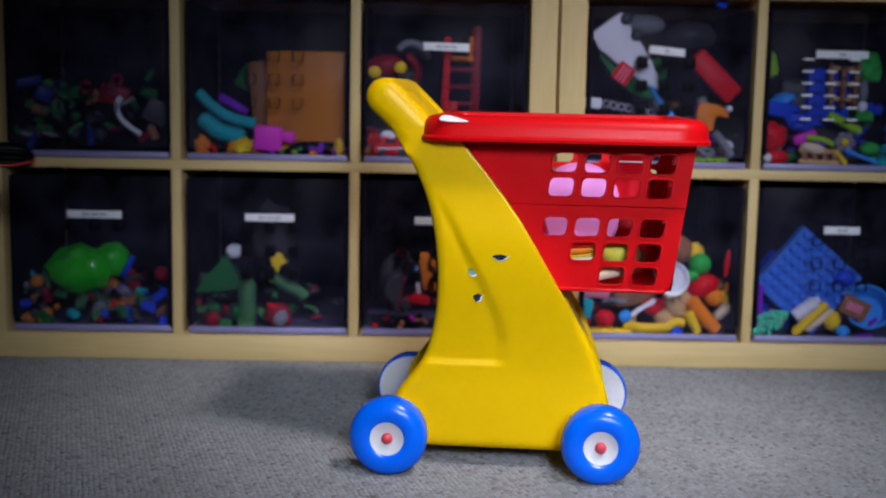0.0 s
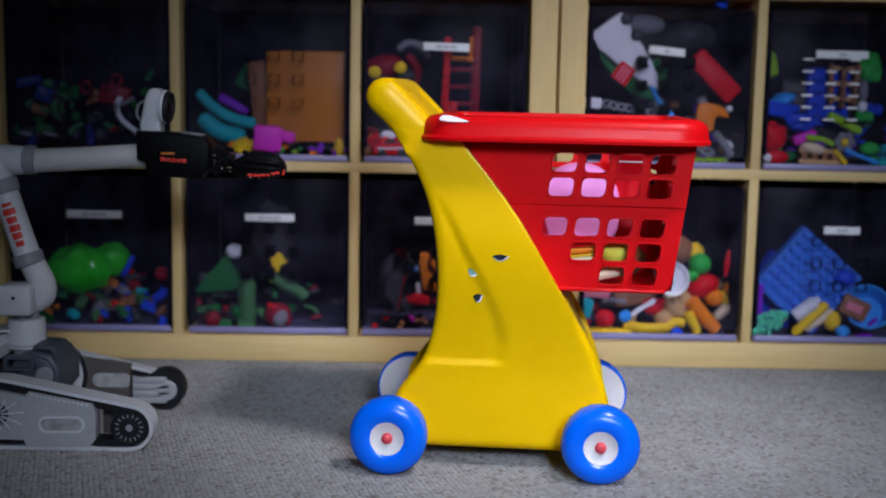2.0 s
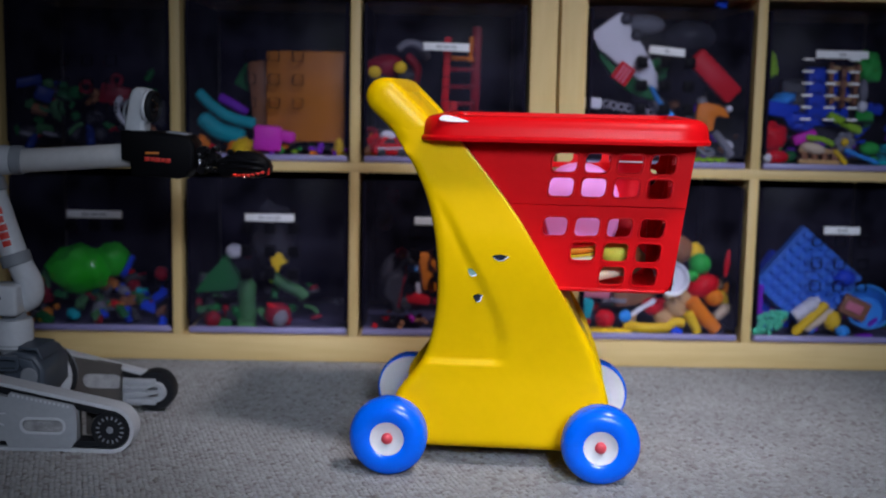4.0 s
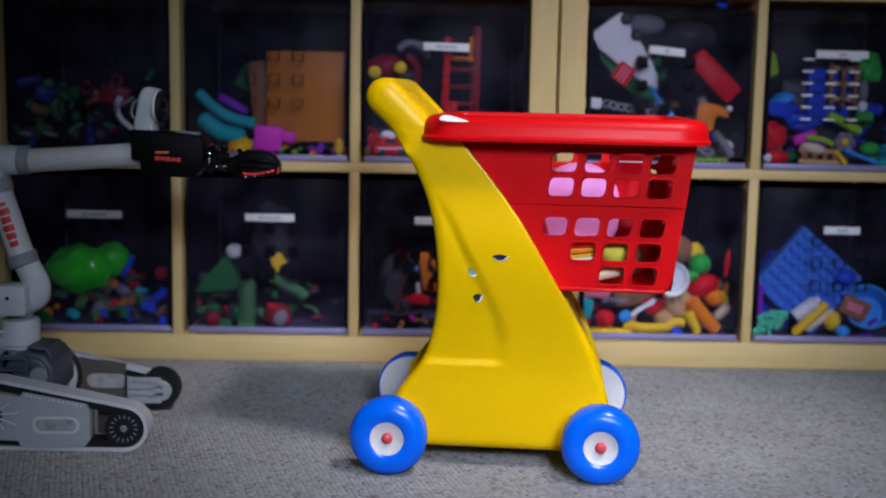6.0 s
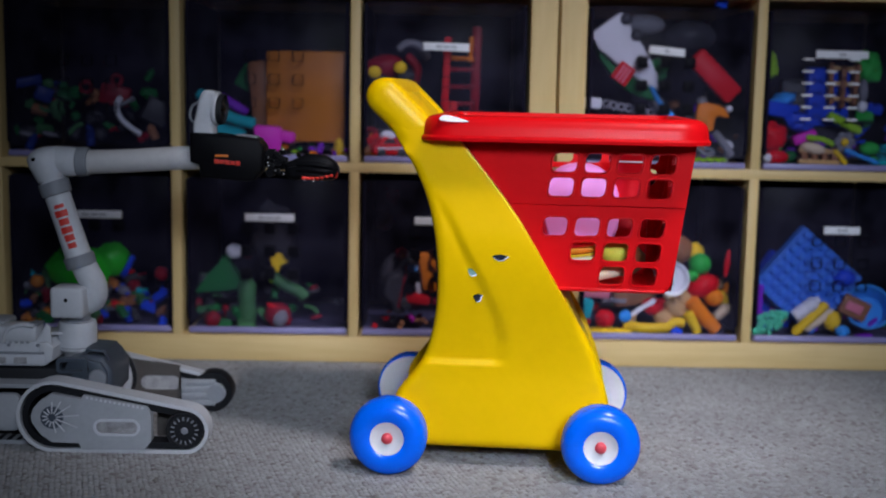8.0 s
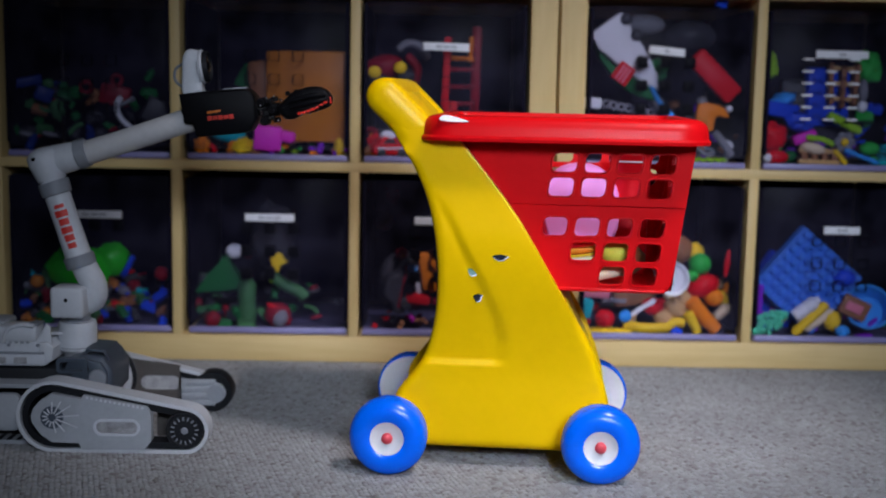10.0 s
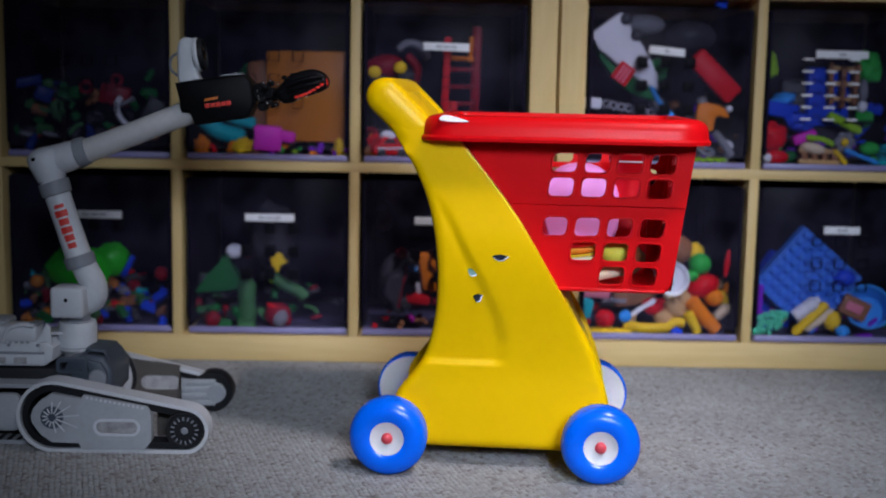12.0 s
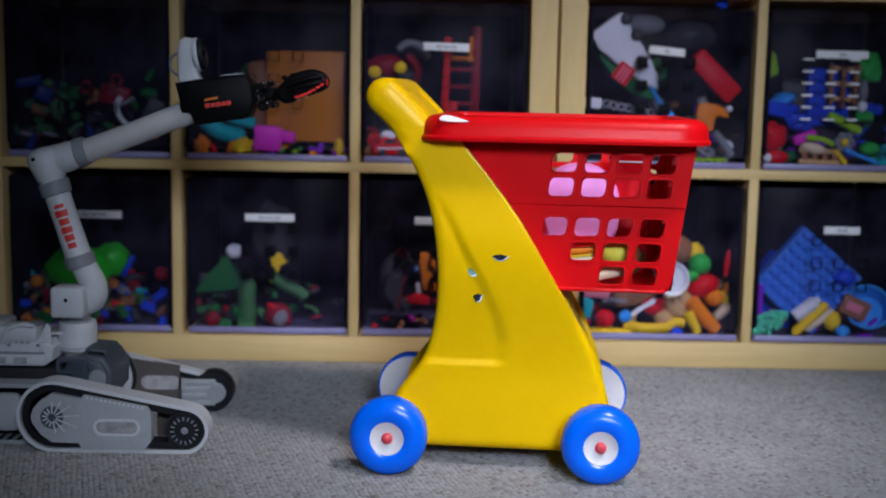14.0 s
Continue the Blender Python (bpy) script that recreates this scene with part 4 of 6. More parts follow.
# ---- clear storage bins ----
def storage_bin(col, row, label_at=None, words=3, grip=True, ledges=False, hole_rows=3):
    x0, z0 = COLS[col], ROWS_Z[row]
    w, h, d = CELL - 0.012, CELL - 0.020, 0.34
    bn = base("storage_bin", pose(x0 + CELL / 2, 0.008, z0), "clear plastic storage bin full of toys in a shelf cell", "storage bin", "clear toy bins")
    part("front_panel", box(bmesh.new(), (0, 0.0015, h / 2 + 0.012), (w - 0.012, 0.003, h - 0.02), 0.0008), CLEAR, bn, "clear front panel").visible_shadow = False
    # rail's lavender is the highlight on the lower edge, put into its colour
    part("bottom_rail", box(bmesh.new(), (0, 0.006, 0.0075), (w - 0.004, 0.012, 0.0125), 0.003), RAIL_LIGHT, bn, "lower edge with its lavender highlight painted in")
    part("bin_floor", box(bmesh.new(), (0, d / 2 + 0.008, 0.003), (w - 0.004, d - 0.012, 0.004), 0.001), BIN_FLOOR, bn)
    # these panels carry the bin's inner shade in their colour
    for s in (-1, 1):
        part("corner_rail", box(bmesh.new(), (s * (w / 2 - 0.004), 0.006, h / 2 + 0.014), (0.007, 0.011, h - 0.03), 0.002), BIN_DARK, bn)
        part("side_panel", box(bmesh.new(), (s * (w / 2 - 0.002), d / 2 + 0.012, h / 2 + 0.006), (0.003, d - 0.002, h - 0.012), 0.0008), BIN_DARK, bn)
    part("back_panel", box(bmesh.new(), (0, d + 0.012, h / 2 + 0.006), (w - 0.012, 0.003, h - 0.012), 0.0008), BIN_DARK, bn)
    if label_at:
        u, v, lw, tilt = label_at
        gu, gv = (u - 0.5) * CELL, v * CELL - 0.022
    if label_at and words:
        m = pose((u - 0.5) * CELL, -0.0015, v * CELL, 0, tilt)
        lb = part("label_strip", box(bmesh.new(), (0, 0, 0), (lw, 0.002, 0.0155), 0.0006), PAPER, bn, "white label strip", m)
        for k in range(words):
            part("text_bar", box(bmesh.new(), ((k - (words - 1) / 2) * lw * 0.16, -0.0012, 0.0), (lw * 0.13, 0.0008, 0.005), 0.0), INK, lb)
    if ledges:
        for c in range(3):
            for r in range(6):
                if c == 1 and r == 0:
                    continue
                # white material stands in for light caught on the ledges
                part("grip_ledge", box(bmesh.new(), (gu + (c - 1.45) * 0.046, -0.003, gv + 0.012 - 0.0235 * r), (0.0215, 0.006, 0.0042), 0.001), PAPER, bn, "moulded ledge painted white as if lit")
    elif grip:
        for c in range(3):
            for r in range(hole_rows):
                bm = bmesh.new()
                cx, cz = gu + (c - 1) * 0.047, gv - 0.046 * r
                # near-black block fills the opening in place of its inner shade
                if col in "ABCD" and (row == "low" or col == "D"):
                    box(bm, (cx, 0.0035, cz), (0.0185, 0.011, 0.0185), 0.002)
                ring_band(bm, round_rect(cx, cz, 0.0215, 0.0215, 0.002, 1), round_rect(cx, cz, *((0.0145, 0.0145) if row == "low" and col in "BCD" else (0.0186, 0.0186)), 0.001, 1), -0.002, 0.012 if row == "low" and col in "BCD" else 0.004)
                part("grip_hole", bm, HOLE_DARK, bn, "square moulded grip hole, its shade put into the colour")
    return bn


for b_args in (("A", "top", (0.5, 0.640, 0.06, 0), 0), ("B", "top", (0.54, 0.685, 0.03, 0), 0), ("C", "top", (0.505, 0.690, 0.090, 1), 3), ("D", "top", (0.475, 0.690, 0.071, 5), 1)):
    storage_bin(*b_args)
storage_bin("E", "top", (0.455, 0.690, 0.104, 0), 1, True, True)
storage_bin("A", "low", (0.527, 0.714, 0.109, 0), 3, hole_rows=1)
storage_bin("B", "low", (0.515, 0.712, 0.098, 0), 3)
storage_bin("C", "low", (0.48, 0.708, 0.098, 0), 2)
storage_bin("D", "low", (0.40, 0.705, 0.07, 0), 2)
storage_bin("E", "low", (0.52, 0.695, 0.073, 0), 2)


# ---- toys ----
def spot(col, row, u, v, deep):
    """A place in a shelf cell: u across, v up, both as shares of the cell, deep metres behind the bin's front."""
    f = 1 + deep / 2.33
    x, z = COLS[col] + u * CELL, ROWS_Z[row] + v * CELL
    return (EYE[0] + (x - EYE[0]) * f, 0.014 + deep, EYE[2] + (z - EYE[2]) * f)


def toy(name, bm, color, where, turn, label, category="toy", group=""):
    ob = finish(bm, name, PALETTE[color] if isinstance(color, str) else color)
    ob.matrix_basis = Matrix.Translation(where) @ pose(0, 0, 0, *turn)
    return tagged(ob, label, category, group)


def ball_mesh(r, sq=(1, 1, 1), rough=0.0, seed=0):
    bm = bmesh.new()
    bmesh.ops.create_icosphere(bm, subdivisions=3, radius=r)
    for v in bm.verts:
        k = 1 + rough * noise.noise(v.co * (2.2 / r) + Vector((seed, seed * 1.7, 0)))
        v.co = Vector((v.co.x * sq[0] * k, v.co.y * sq[1] * k, v.co.z * sq[2] * k))
    return bm


def toy_ball(where, r, color, sq=(1, 1, 1), turn=(0, 0, 0), name="toy_ball", what="toy ball", rough=0.0, seed=0):
    label = (color.replace("_", " ") if isinstance(color, str) else "clear green") + " plastic " + what + " lying in a clear bin"
    return toy(name, ball_mesh(r, sq, rough, seed), color, where, turn, label)


def toy_block(where, s, color, turn=(0, 0, 0), bevel=0.004, name="toy_block", what="toy block", studs=0):
    bm = box(bmesh.new(), (0, 0, 0), s, min(bevel, min(s) * 0.35))
    for k in range(studs):
        lathe(bm, [(0.0, s[2] / 2 - 0.001), (0.0055, s[2] / 2 - 0.001), (0.0055, s[2] / 2 + 0.004), (0.0, s[2] / 2 + 0.004)], "Z", 10, c=((k - (studs - 1) / 2) * 0.015, 0, 0))
    return toy(name, bm, color, where, turn, color.replace("_", " ") + " plastic " + what + " in a clear bin")


def toy_ring(where, R, r, color, turn=(90, 0, 0)):
    prof = [(R + r * math.cos(a), r * math.sin(a)) for a in (2 * math.pi * k / 10 for k in range(10))]
    return toy("toy_ring", lathe(bmesh.new(), prof, "Z", 24), color, where, turn, color.replace("_", " ") + " plastic toy ring in a clear bin")


def toy_rod(where, path, r, color, name="toy_rod", what="toy rod", turn=(0, 0, 0), taper=1.0):
    pts = smooth_path(path, 5)
    n = len(pts)
    rad = [r * (1 + (taper - 1) * i / (n - 1)) for i in range(n)]
    rad[0], rad[-1] = rad[0] * 0.6, rad[-1] * 0.6
    return toy(name, tube(bmesh.new(), pts, rad, 12), color, where, turn, color.replace("_", " ") + " plastic " + what + " in a clear bin")


def toy_cup(where, r, h, color, turn=(0, 0, 0), name="toy_cup", what="toy cup"):
    prof = [(0.0, 0.0), (r * 0.78, 0.0), (r * 0.82, 0.002), (r, h - 0.002), (r * 1.06, h), (r * 0.96, h), (r * 0.76, 0.005), (0.0, 0.005)]
    return toy(name, lathe(bmesh.new(), prof, "Z", 28), color, where, turn, color.replace("_", " ") + " plastic " + what + " in a clear bin")


def toy_bottle(where, r, h, color, turn=(0, 0, 0), name="toy_bottle", what="toy bottle"):
    prof = [(0.0, 0.0), (r * 0.92, 0.0), (r, h * 0.06), (r, h * 0.42), (r * 0.93, h * 0.46), (r, h * 0.5), (r, h * 0.8), (r * 0.55, h * 0.9), (r * 0.5, h), (0.0, h)]
    return toy(name, lathe(bmesh.new(), prof, "Z", 20), color, where, turn, color.replace("_", " ") + " plastic " + what + " in a clear bin")


def toy_car(where, s, color, turn=(0, 0, 0), trim="white"):
    car = base("toy_car", Matrix.Translation(where) @ pose(0, 0, 0, *turn), color.replace("_", " ") + " plastic toy car in a clear bin", "toy car")
    prof = smooth_path([(-0.5, 0.12), (-0.5, 0.3), (-0.36, 0.36), (-0.22, 0.55), (0.1, 0.56), (0.26, 0.36), (0.48, 0.3), (0.5, 0.14), (0.3, 0.08), (-0.3, 0.08)], 3, True)
    part("body", pillow(bmesh.new(), [(a * s, b * s) for a, b in prof], -0.22 * s, 0.22 * s, 0.05 * s, 3), PALETTE[color], car)
    part("window_band", pillow(bmesh.new(), [(-0.24 * s, 0.37 * s), (-0.16 * s, 0.5 * s), (0.07 * s, 0.5 * s), (0.17 * s, 0.37 * s)], -0.226 * s, 0.226 * s, 0.01 * s, 1), PALETTE["dark_grey"], car)
    part("stripe", box(bmesh.new(), (0, 0, 0.25 * s), (0.8 * s, 0.45 * s, 0.05 * s), 0.01 * s), PALETTE[trim], car)
    for sx in (-0.29, 0.29):
        for sy in (-0.22, 0.22):
            part("wheel", lathe(bmesh.new(), [(0.0, -0.05 * s), (0.08 * s, -0.05 * s), (0.12 * s, -0.03 * s), (0.12 * s, 0.03 * s), (0.08 * s, 0.05 * s), (0.0, 0.05 * s)], n=18, c=(sx * s, sy * s, 0.12 * s)), PALETTE["dark_grey"], car)
    return car


def plate_toy(where, prof, t, color, turn=(0, 0, 0), name="toy_panel", what="shaped toy panel", r=0.003):
    return toy(name, pillow(bmesh.new(), prof, -t / 2, t / 2, r, 2), color, where, turn, color.replace("_", " ") + " plastic " + what + " in a clear bin")


def waffle_block(where, w, h, t, color, turn):
    """Tilted building slab with a square grid of pegs."""
    slab_ob = toy("waffle_slab", box(bmesh.new(), (0, 0, 0), (w, t, h), 0.004), color, where, turn, "blue plastic building slab with square pegs in a clear bin")
    nx, nz = 8, 8
    shared = None
    for i in range(nx):
        for j in range(nz):
            at = pose((i - (nx - 1) / 2) * w / nx, -t / 2 - 0.003, (j - (nz - 1) / 2) * h / nz)
            if shared is None:
                shared = part("peg", box(bmesh.new(), (0, 0, 0), (w / nx * 0.70, 0.012, h / nz * 0.70), 0.0035), PALETTE[color], slab_ob, at=at)
            else:
                pg = new("peg", shared.data)
                pg.parent, pg.matrix_basis = slab_ob, at
    return slab_ob


def scatter(col, row, n, colors, top, seed, size=(0.010, 0.022), u0=0.06, u1=0.94, front=0.012):
    """Small loose toys heaped on a bin's floor, the heap rising towards the back."""
    rng = random.Random(seed)
    for k in range(n):
        u = rng.uniform(u0, u1)
        lay = rng.random()
        deep = front + 0.10 * lay
        s = rng.uniform(*size)
        x, y, z = spot(col, row, u, 0, deep)
        z = ROWS_Z[row] + 0.006 + s * 0.8 + lay * top * CELL * rng.uniform(0.5, 1.0)
        c = rng.choice(colors)
        turn = (rng.uniform(-40, 40), rng.uniform(-40, 40), rng.uniform(0, 180))
        kind = rng.randrange(6)
        if kind == 0:
            toy_ball((x, y, z), s * 0.7, c, (1, 1, rng.uniform(0.6, 1.1)), turn)
        elif kind == 1:
            toy_block((x, y, z), (s * 1.7, s, s * 0.8), c, turn, 0.002, "toy_brick", "studded toy brick", 2)
        elif kind == 2:
            toy_ring((x, y, z), s * 0.6, s * 0.22, c, turn)
        elif kind == 3:
            toy_rod((x, y, z), [(-s, 0, 0), (0, 0, s * 0.4), (s * 1.1, 0, 0.1 * s)], s * 0.32, c, turn=turn, taper=rng.uniform(0.5, 1.4))
        elif kind == 4:
            toy_bottle((x, y, z - s * 0.5), s * 0.45, s * 1.6, c, turn, "toy_peg", "toy peg")
        else:
            toy_ball((x, y, z), s * 0.75, c, (1.2, 0.8, 0.8), turn, "toy_critter", "small toy animal shape", 0.5, k)


def fill_a_top():
    # colours kept dark to carry the weak light in this bin
    scatter("A", "top", 46, ["navy", "dark_green", "dark_green", "dark_grey", "dark_grey", "brown", "dark_red", "moss", "dark_green"], 0.45, 1)
    toy_ring(spot("A", "top", 0.49, 0.415, 0.05), 0.011, 0.004, "dark_red", (90, 0, 10))
    toy_ring(spot("A", "top", 0.67, 0.46, 0.09), 0.010, 0.004, "dark_red", (90, 0, 20))
    toy_block(spot("A", "top", 0.66, 0.37, 0.09), (0.06, 0.03, 0.04), "dark_red", (0, 12, 10))
    toy_rod(spot("A", "top", 0.72, 0.20, 0.02), [(-0.008, 0, 0.055), (-0.018, 0, 0.038), (-0.010, 0, 0.012), (0.018, 0, -0.012), (0.030, 0, -0.018)], 0.0055, "white", "toy_hose", "curved toy hose")
    toy_rod(spot("A", "top", 0.73, 0.33, 0.03), [(-0.016, 0, -0.006), (0, 0, 0.002), (0.014, 0, 0.01)], 0.005, "grey")
    toy_block(spot("A", "top", 0.90, 0.28, 0.05), (0.05, 0.03, 0.05), "dark_grey", (0, 25, 15))
    for u in (0.13, 0.27):
        toy_ball(spot("A", "top", u, 0.135, 0.016), 0.013, "grey", (1.2, 1.0, 0.45), (0, 15, 0), "toy_shoe", "toy shoe cap")
    toy_block(spot("A", "top", 0.14, 0.44, 0.07), (0.06, 0.03, 0.02), "navy", (0, -12, 20))
    toy_block(spot("A", "top", 0.24, 0.37, 0.05), (0.035, 0.02, 0.03), "navy", (0, 20, 20))
    toy_ball(spot("A", "top", 0.32, 0.28, 0.03), 0.014, "moss", (1, 1, 1.3), (0, 0, 0), "toy_critter", "small toy animal shape", 0.5, 3)
    toy_rod(spot("A", "top", 0.42, 0.17, 0.02), [(-0.012, 0, -0.012), (0, 0, 0.004), (0.016, 0, 0.010)], 0.005, "moss")


def fill_b_top():
    toy_block(spot("B", "top", 0.755, 0.385, 0.085), (0.165, 0.10, 0.182), "amber", (0, 0, -4), 0.006, "toy_crate", "tall toy box")
    toy_block(spot("B", "top", 0.48, 0.36, 0.10), (0.05, 0.06, 0.16), "brown", (0, -6, 0), 0.01, "toy_crate", "narrow toy box")
    toy_rod(spot("B", "top", 0.26, 0.28, 0.035), [(-0.058, 0, 0.042), (-0.035, 0, 0.018), (0.0, 0, -0.006), (0.04, 0, -0.018), (0.058, 0, -0.02)], 0.0115, "teal", "toy_slide", "curved toy slide")
    toy_rod(spot("B", "top", 0.25, 0.20, 0.05), [(-0.05, 0, 0.02), (-0.01, 0, -0.01), (0.04, 0, -0.02)], 0.018, "teal", "toy_slide", "curved toy slide")
    toy_rod(spot("B", "top", 0.30, 0.33, 0.055), [(-0.03, 0, 0.016), (0, 0, 0.0), (0.028, 0, -0.016)], 0.010, "purple")
    toy_block(spot("B", "top", 0.40, 0.48, 0.12), (0.05, 0.02, 0.05), "dark_green", (0, 30, 0))
    toy_block(spot("B", "top", 0.50, 0.135, 0.022), (0.056, 0.04, 0.050), "magenta", (0, 3, 8), 0.005)
    toy_block(spot("B", "top", 0.60, 0.15, 0.04), (0.045, 0.02, 0.024), "magenta", (0, 10, 0), 0.006)
    toy_ball(spot("B", "top", 0.36, 0.085, 0.02), 0.018, "yellow", (1.2, 1, 0.9), (0, 0, 0), "toy_critter", "small toy animal shape", 0.4, 5)
    toy_ball(spot("B", "top", 0.11, 0.085, 0.025), 0.016, "orange", (0.9, 1, 1.2), (0, 0, 0), "toy_critter", "small toy animal shape", 0.5, 6)
    toy_ball(spot("B", "top", 0.93, 0.08, 0.016), 0.013, "yellow", (0.8, 1, 1.5), (0, 0, 0), "toy_critter", "small toy animal shape", 0.6, 7)
    scatter("B", "top", 22, ["lime", "pink", "white", "green", "orange", "purple", "cream"], 0.10, 2, (0.008, 0.016), 0.5, 0.95)
    scatter("B", "top", 8, ["orange", "red", "teal", "brown"], 0.08, 12, (0.010, 0.018), 0.05, 0.5)


def fill_c_top():
    scatter("C", "top", 34, ["dark_red", "red", "dark_grey", "grey", "brown", "orange"], 0.18, 3)
    toy_ball(spot("C", "top", 0.14, 0.565, 0.06), 0.034, "dark_red", (1.25, 0.8, 0.75), (0, -8, 0), "toy_bug", "toy bug head", 0.1, 2)
    # the bug's two yellow eyes
    for u, v in ((0.085, 0.535), (0.235, 0.565)):
        toy_ball(spot("C", "top", u, v, 0.022), 0.0135, "yellow", (1, 0.5, 0.9), (0, 0, 0), "toy_round_detail", "round toy detail")
    toy_rod(spot("C", "top", 0.30, 0.62, 0.07), [(-0.028, 0, 0.016), (-0.008, 0, 0.030), (0.018, 0, 0.024), (0.034, 0, -0.002)], 0.008, "grey", "toy_arch", "curved toy arch")
    # the bug's red arm
    toy_rod(spot("C", "top", 0.30, 0.55, 0.065), [(-0.01, 0, 0.03), (0.012, 0, 0.004), (0.004, 0, -0.034)], 0.009, "dark_red", "toy_bug_arm", "bent toy bug arm")
    for u, v in ((0.11, 0.49), (0.27, 0.52)):
        toy_ball(spot("C", "top", u, v, 0.03), 0.015, "dark_grey", (1.2, 0.6, 0.9), (0, 0, 0), "toy_round_detail", "round toy detail")
    toy_block(spot("C", "top", 0.505, 0.50, 0.06), (0.014, 0.014, 0.17), "red", (0, 2, 0), 0.002, "toy_bar", "toy lift post")
    toy_block(spot("C", "top", 0.68, 0.52, 0.07), (0.018, 0.014, 0.20), "dark_red", (0, 1, 0), 0.002, "toy_bar", "toy lift post")
    for v in (0.36, 0.46, 0.56):
        toy_block(spot("C", "top", 0.59, v, 0.065), (0.06, 0.010, 0.008), "dark_red", (0, 0, 0), 0.002, "toy_bar", "toy lift rung")
    toy_block(spot("C", "top", 0.58, 0.625, 0.06), (0.06, 0.010, 0.008), "orange", (0, 2, 0), 0.002, "toy_bar", "toy crane beam")
    toy_block(spot("C", "top", 0.53, 0.30, 0.05), (0.030, 0.016, 0.050), "red", (0, 0, 0), 0.004, "toy_block", "toy lift block")
    toy_block(spot("C", "top", 0.65, 0.68, 0.062), (0.008, 0.010, 0.05), "orange", (0, 2, 0), 0.002, "toy_bar", "toy crane beam")
    toy_car(spot("C", "top", 0.17, 0.035, 0.028), 0.075, "red", (0, 0, 25))
    toy_ball(spot("C", "top", 0.165, 0.16, 0.022), 0.015, "white", (1.1, 0.8, 0.8))
    toy_ball(spot("C", "top", 0.05, 0.07, 0.02), 0.012, "brown", (1, 1, 0.9), (0, 0, 0), "toy_critter", "small toy animal shape", 0.4, 4)


def fill_d_top():
    shell = [(-0.067, 0.040), (-0.007, 0.084), (0.003, 0.071), (0.010, 0.062), (0.017, 0.044), (0.025, 0.034), (0.037, 0.022), (0.055, -0.008),
             (0.071, -0.036), (0.0755, -0.067), (0.050, -0.058), (0.029, -0.046), (-0.006, -0.023), (-0.050, 0.011)]
    plate_toy(spot("D", "top", 0.215, 0.665, 0.03), shell, 0.022, "white", (0, 0, 4), "toy_blaster", "long toy blaster shell", 0.004)
    # green strip along the blaster's underside
    strip = [(-0.068, 0.034), (-0.050, 0.006), (-0.006, -0.028), (0.030, -0.050), (0.056, -0.062), (0.076, -0.092), (0.030, -0.082), (-0.010, -0.058), (-0.045, -0.012)]
    plate_toy(spot("D", "top", 0.215, 0.665, 0.036), strip, 0.02, "dark_green", (0, 0, 4), "blaster_strip", "shaped toy blaster strip", 0.004)
    toy_ball(spot("D", "top", 0.325, 0.63, 0.014), 0.011, "grey", (1, 0.5, 1), (0, 0, 0), "toy_round_detail", "round toy detail")
    toy_block(spot("D", "top", 0.225, 0.555, 0.012), (0.036, 0.008, 0.040), "red", (0, 34, 0), 0.003)
    for k in range(3):
        toy_block(spot("D", "top", 0.205 + 0.02 * k, 0.565 - 0.012 * k, 0.007), (0.004, 0.003, 0.034), "pink", (0, 34, 0), 0.001, "toy_stripe", "thin toy strip")
    # dark balls stand in for two round notches in the shell
    for u, v in ((0.232, 0.872), (0.296, 0.782)):
        toy_ball(spot("D", "top", u, v, 0.018), 0.012, "dark_grey", (1, 0.6, 1), (0, 0, 0), "toy_round_detail", "round toy detail")
    toy_block(spot("D", "top", 0.16, 0.755, 0.024), (0.022, 0.004, 0.006), "red", (0, 45, 0), 0.001)
    toy_ball(spot("D", "top", 0.335, 0.84, 0.07), 0.036, "grey", (1.2, 0.8, 0.6))
    toy_ball(spot("D", "top", 0.62, 0.78, 0.12), 0.04, "dark_grey", (1.3, 0.8, 0.8))
    toy_block(spot("D", "top", 0.765, 0.55, 0.035), (0.118, 0.030, 0.044), "red", (0, 44, 0), 0.008, "toy_box", "long toy box")
    toy_ball(spot("D", "top", 0.41, 0.58, 0.05), 0.022, "dark_green", (1, 1, 1), (0, 0, 0), "toy_critter", "small toy animal shape", 0.5, 9)
    plate_toy(spot("D", "top", 0.77, 0.30, 0.03), smooth_path([(-0.03, 0.03), (0.012, 0.026), (0.026, 0.014), (0.03, 0.002), (0.004, 0.004), (0.0, -0.022), (-0.02, -0.026), (-0.034, -0.01)], 3, True), 0.02, "orange", (0, 0, 0), "toy_drill", "toy power-tool handle")
    toy_ball(spot("D", "top", 0.865, 0.36, 0.02), 0.007, "white")
    toy_rod(spot("D", "top", 0.46, 0.36, 0.03), [(-0.025, 0, 0.05), (-0.012, 0, 0.022), (0.004, 0, 0.0)], 0.005, "sky")
    toy_ball(spot("D", "top", 0.50, 0.32, 0.03), 0.015, "sky", (1.4, 0.6, 0.7), (0, 40, 0), "toy_spoon", "toy spoon bowl")
    toy_block(spot("D", "top", 0.05, 0.38, 0.03), (0.034, 0.02, 0.022), "white", (0, 4, 0), 0.004)
    toy_block(spot("D", "top", 0.79, 0.99, 0.03), (0.022, 0.02, 0.03), "blue", (0, 15, 0), 0.003)
    for k in range(7):
        toy_ring(spot("D", "top", 0.13 + 0.045 * k, 0.375 - 0.008 * k, 0.03), 0.007, 0.003, "grey", (70, 10 * k, 0))
    scatter("D", "top", 44, ["grey", "dark_grey", "grey", "white", "purple", "brown"], 0.42, 4, (0.012, 0.026), 0.3, 0.95, 0.035)
    for k in range(5):
        toy_ring(spot("D", "top", 0.66 + 0.045 * k, 0.045, 0.018), 0.006, 0.0025, "lime", (90, 0, 0))
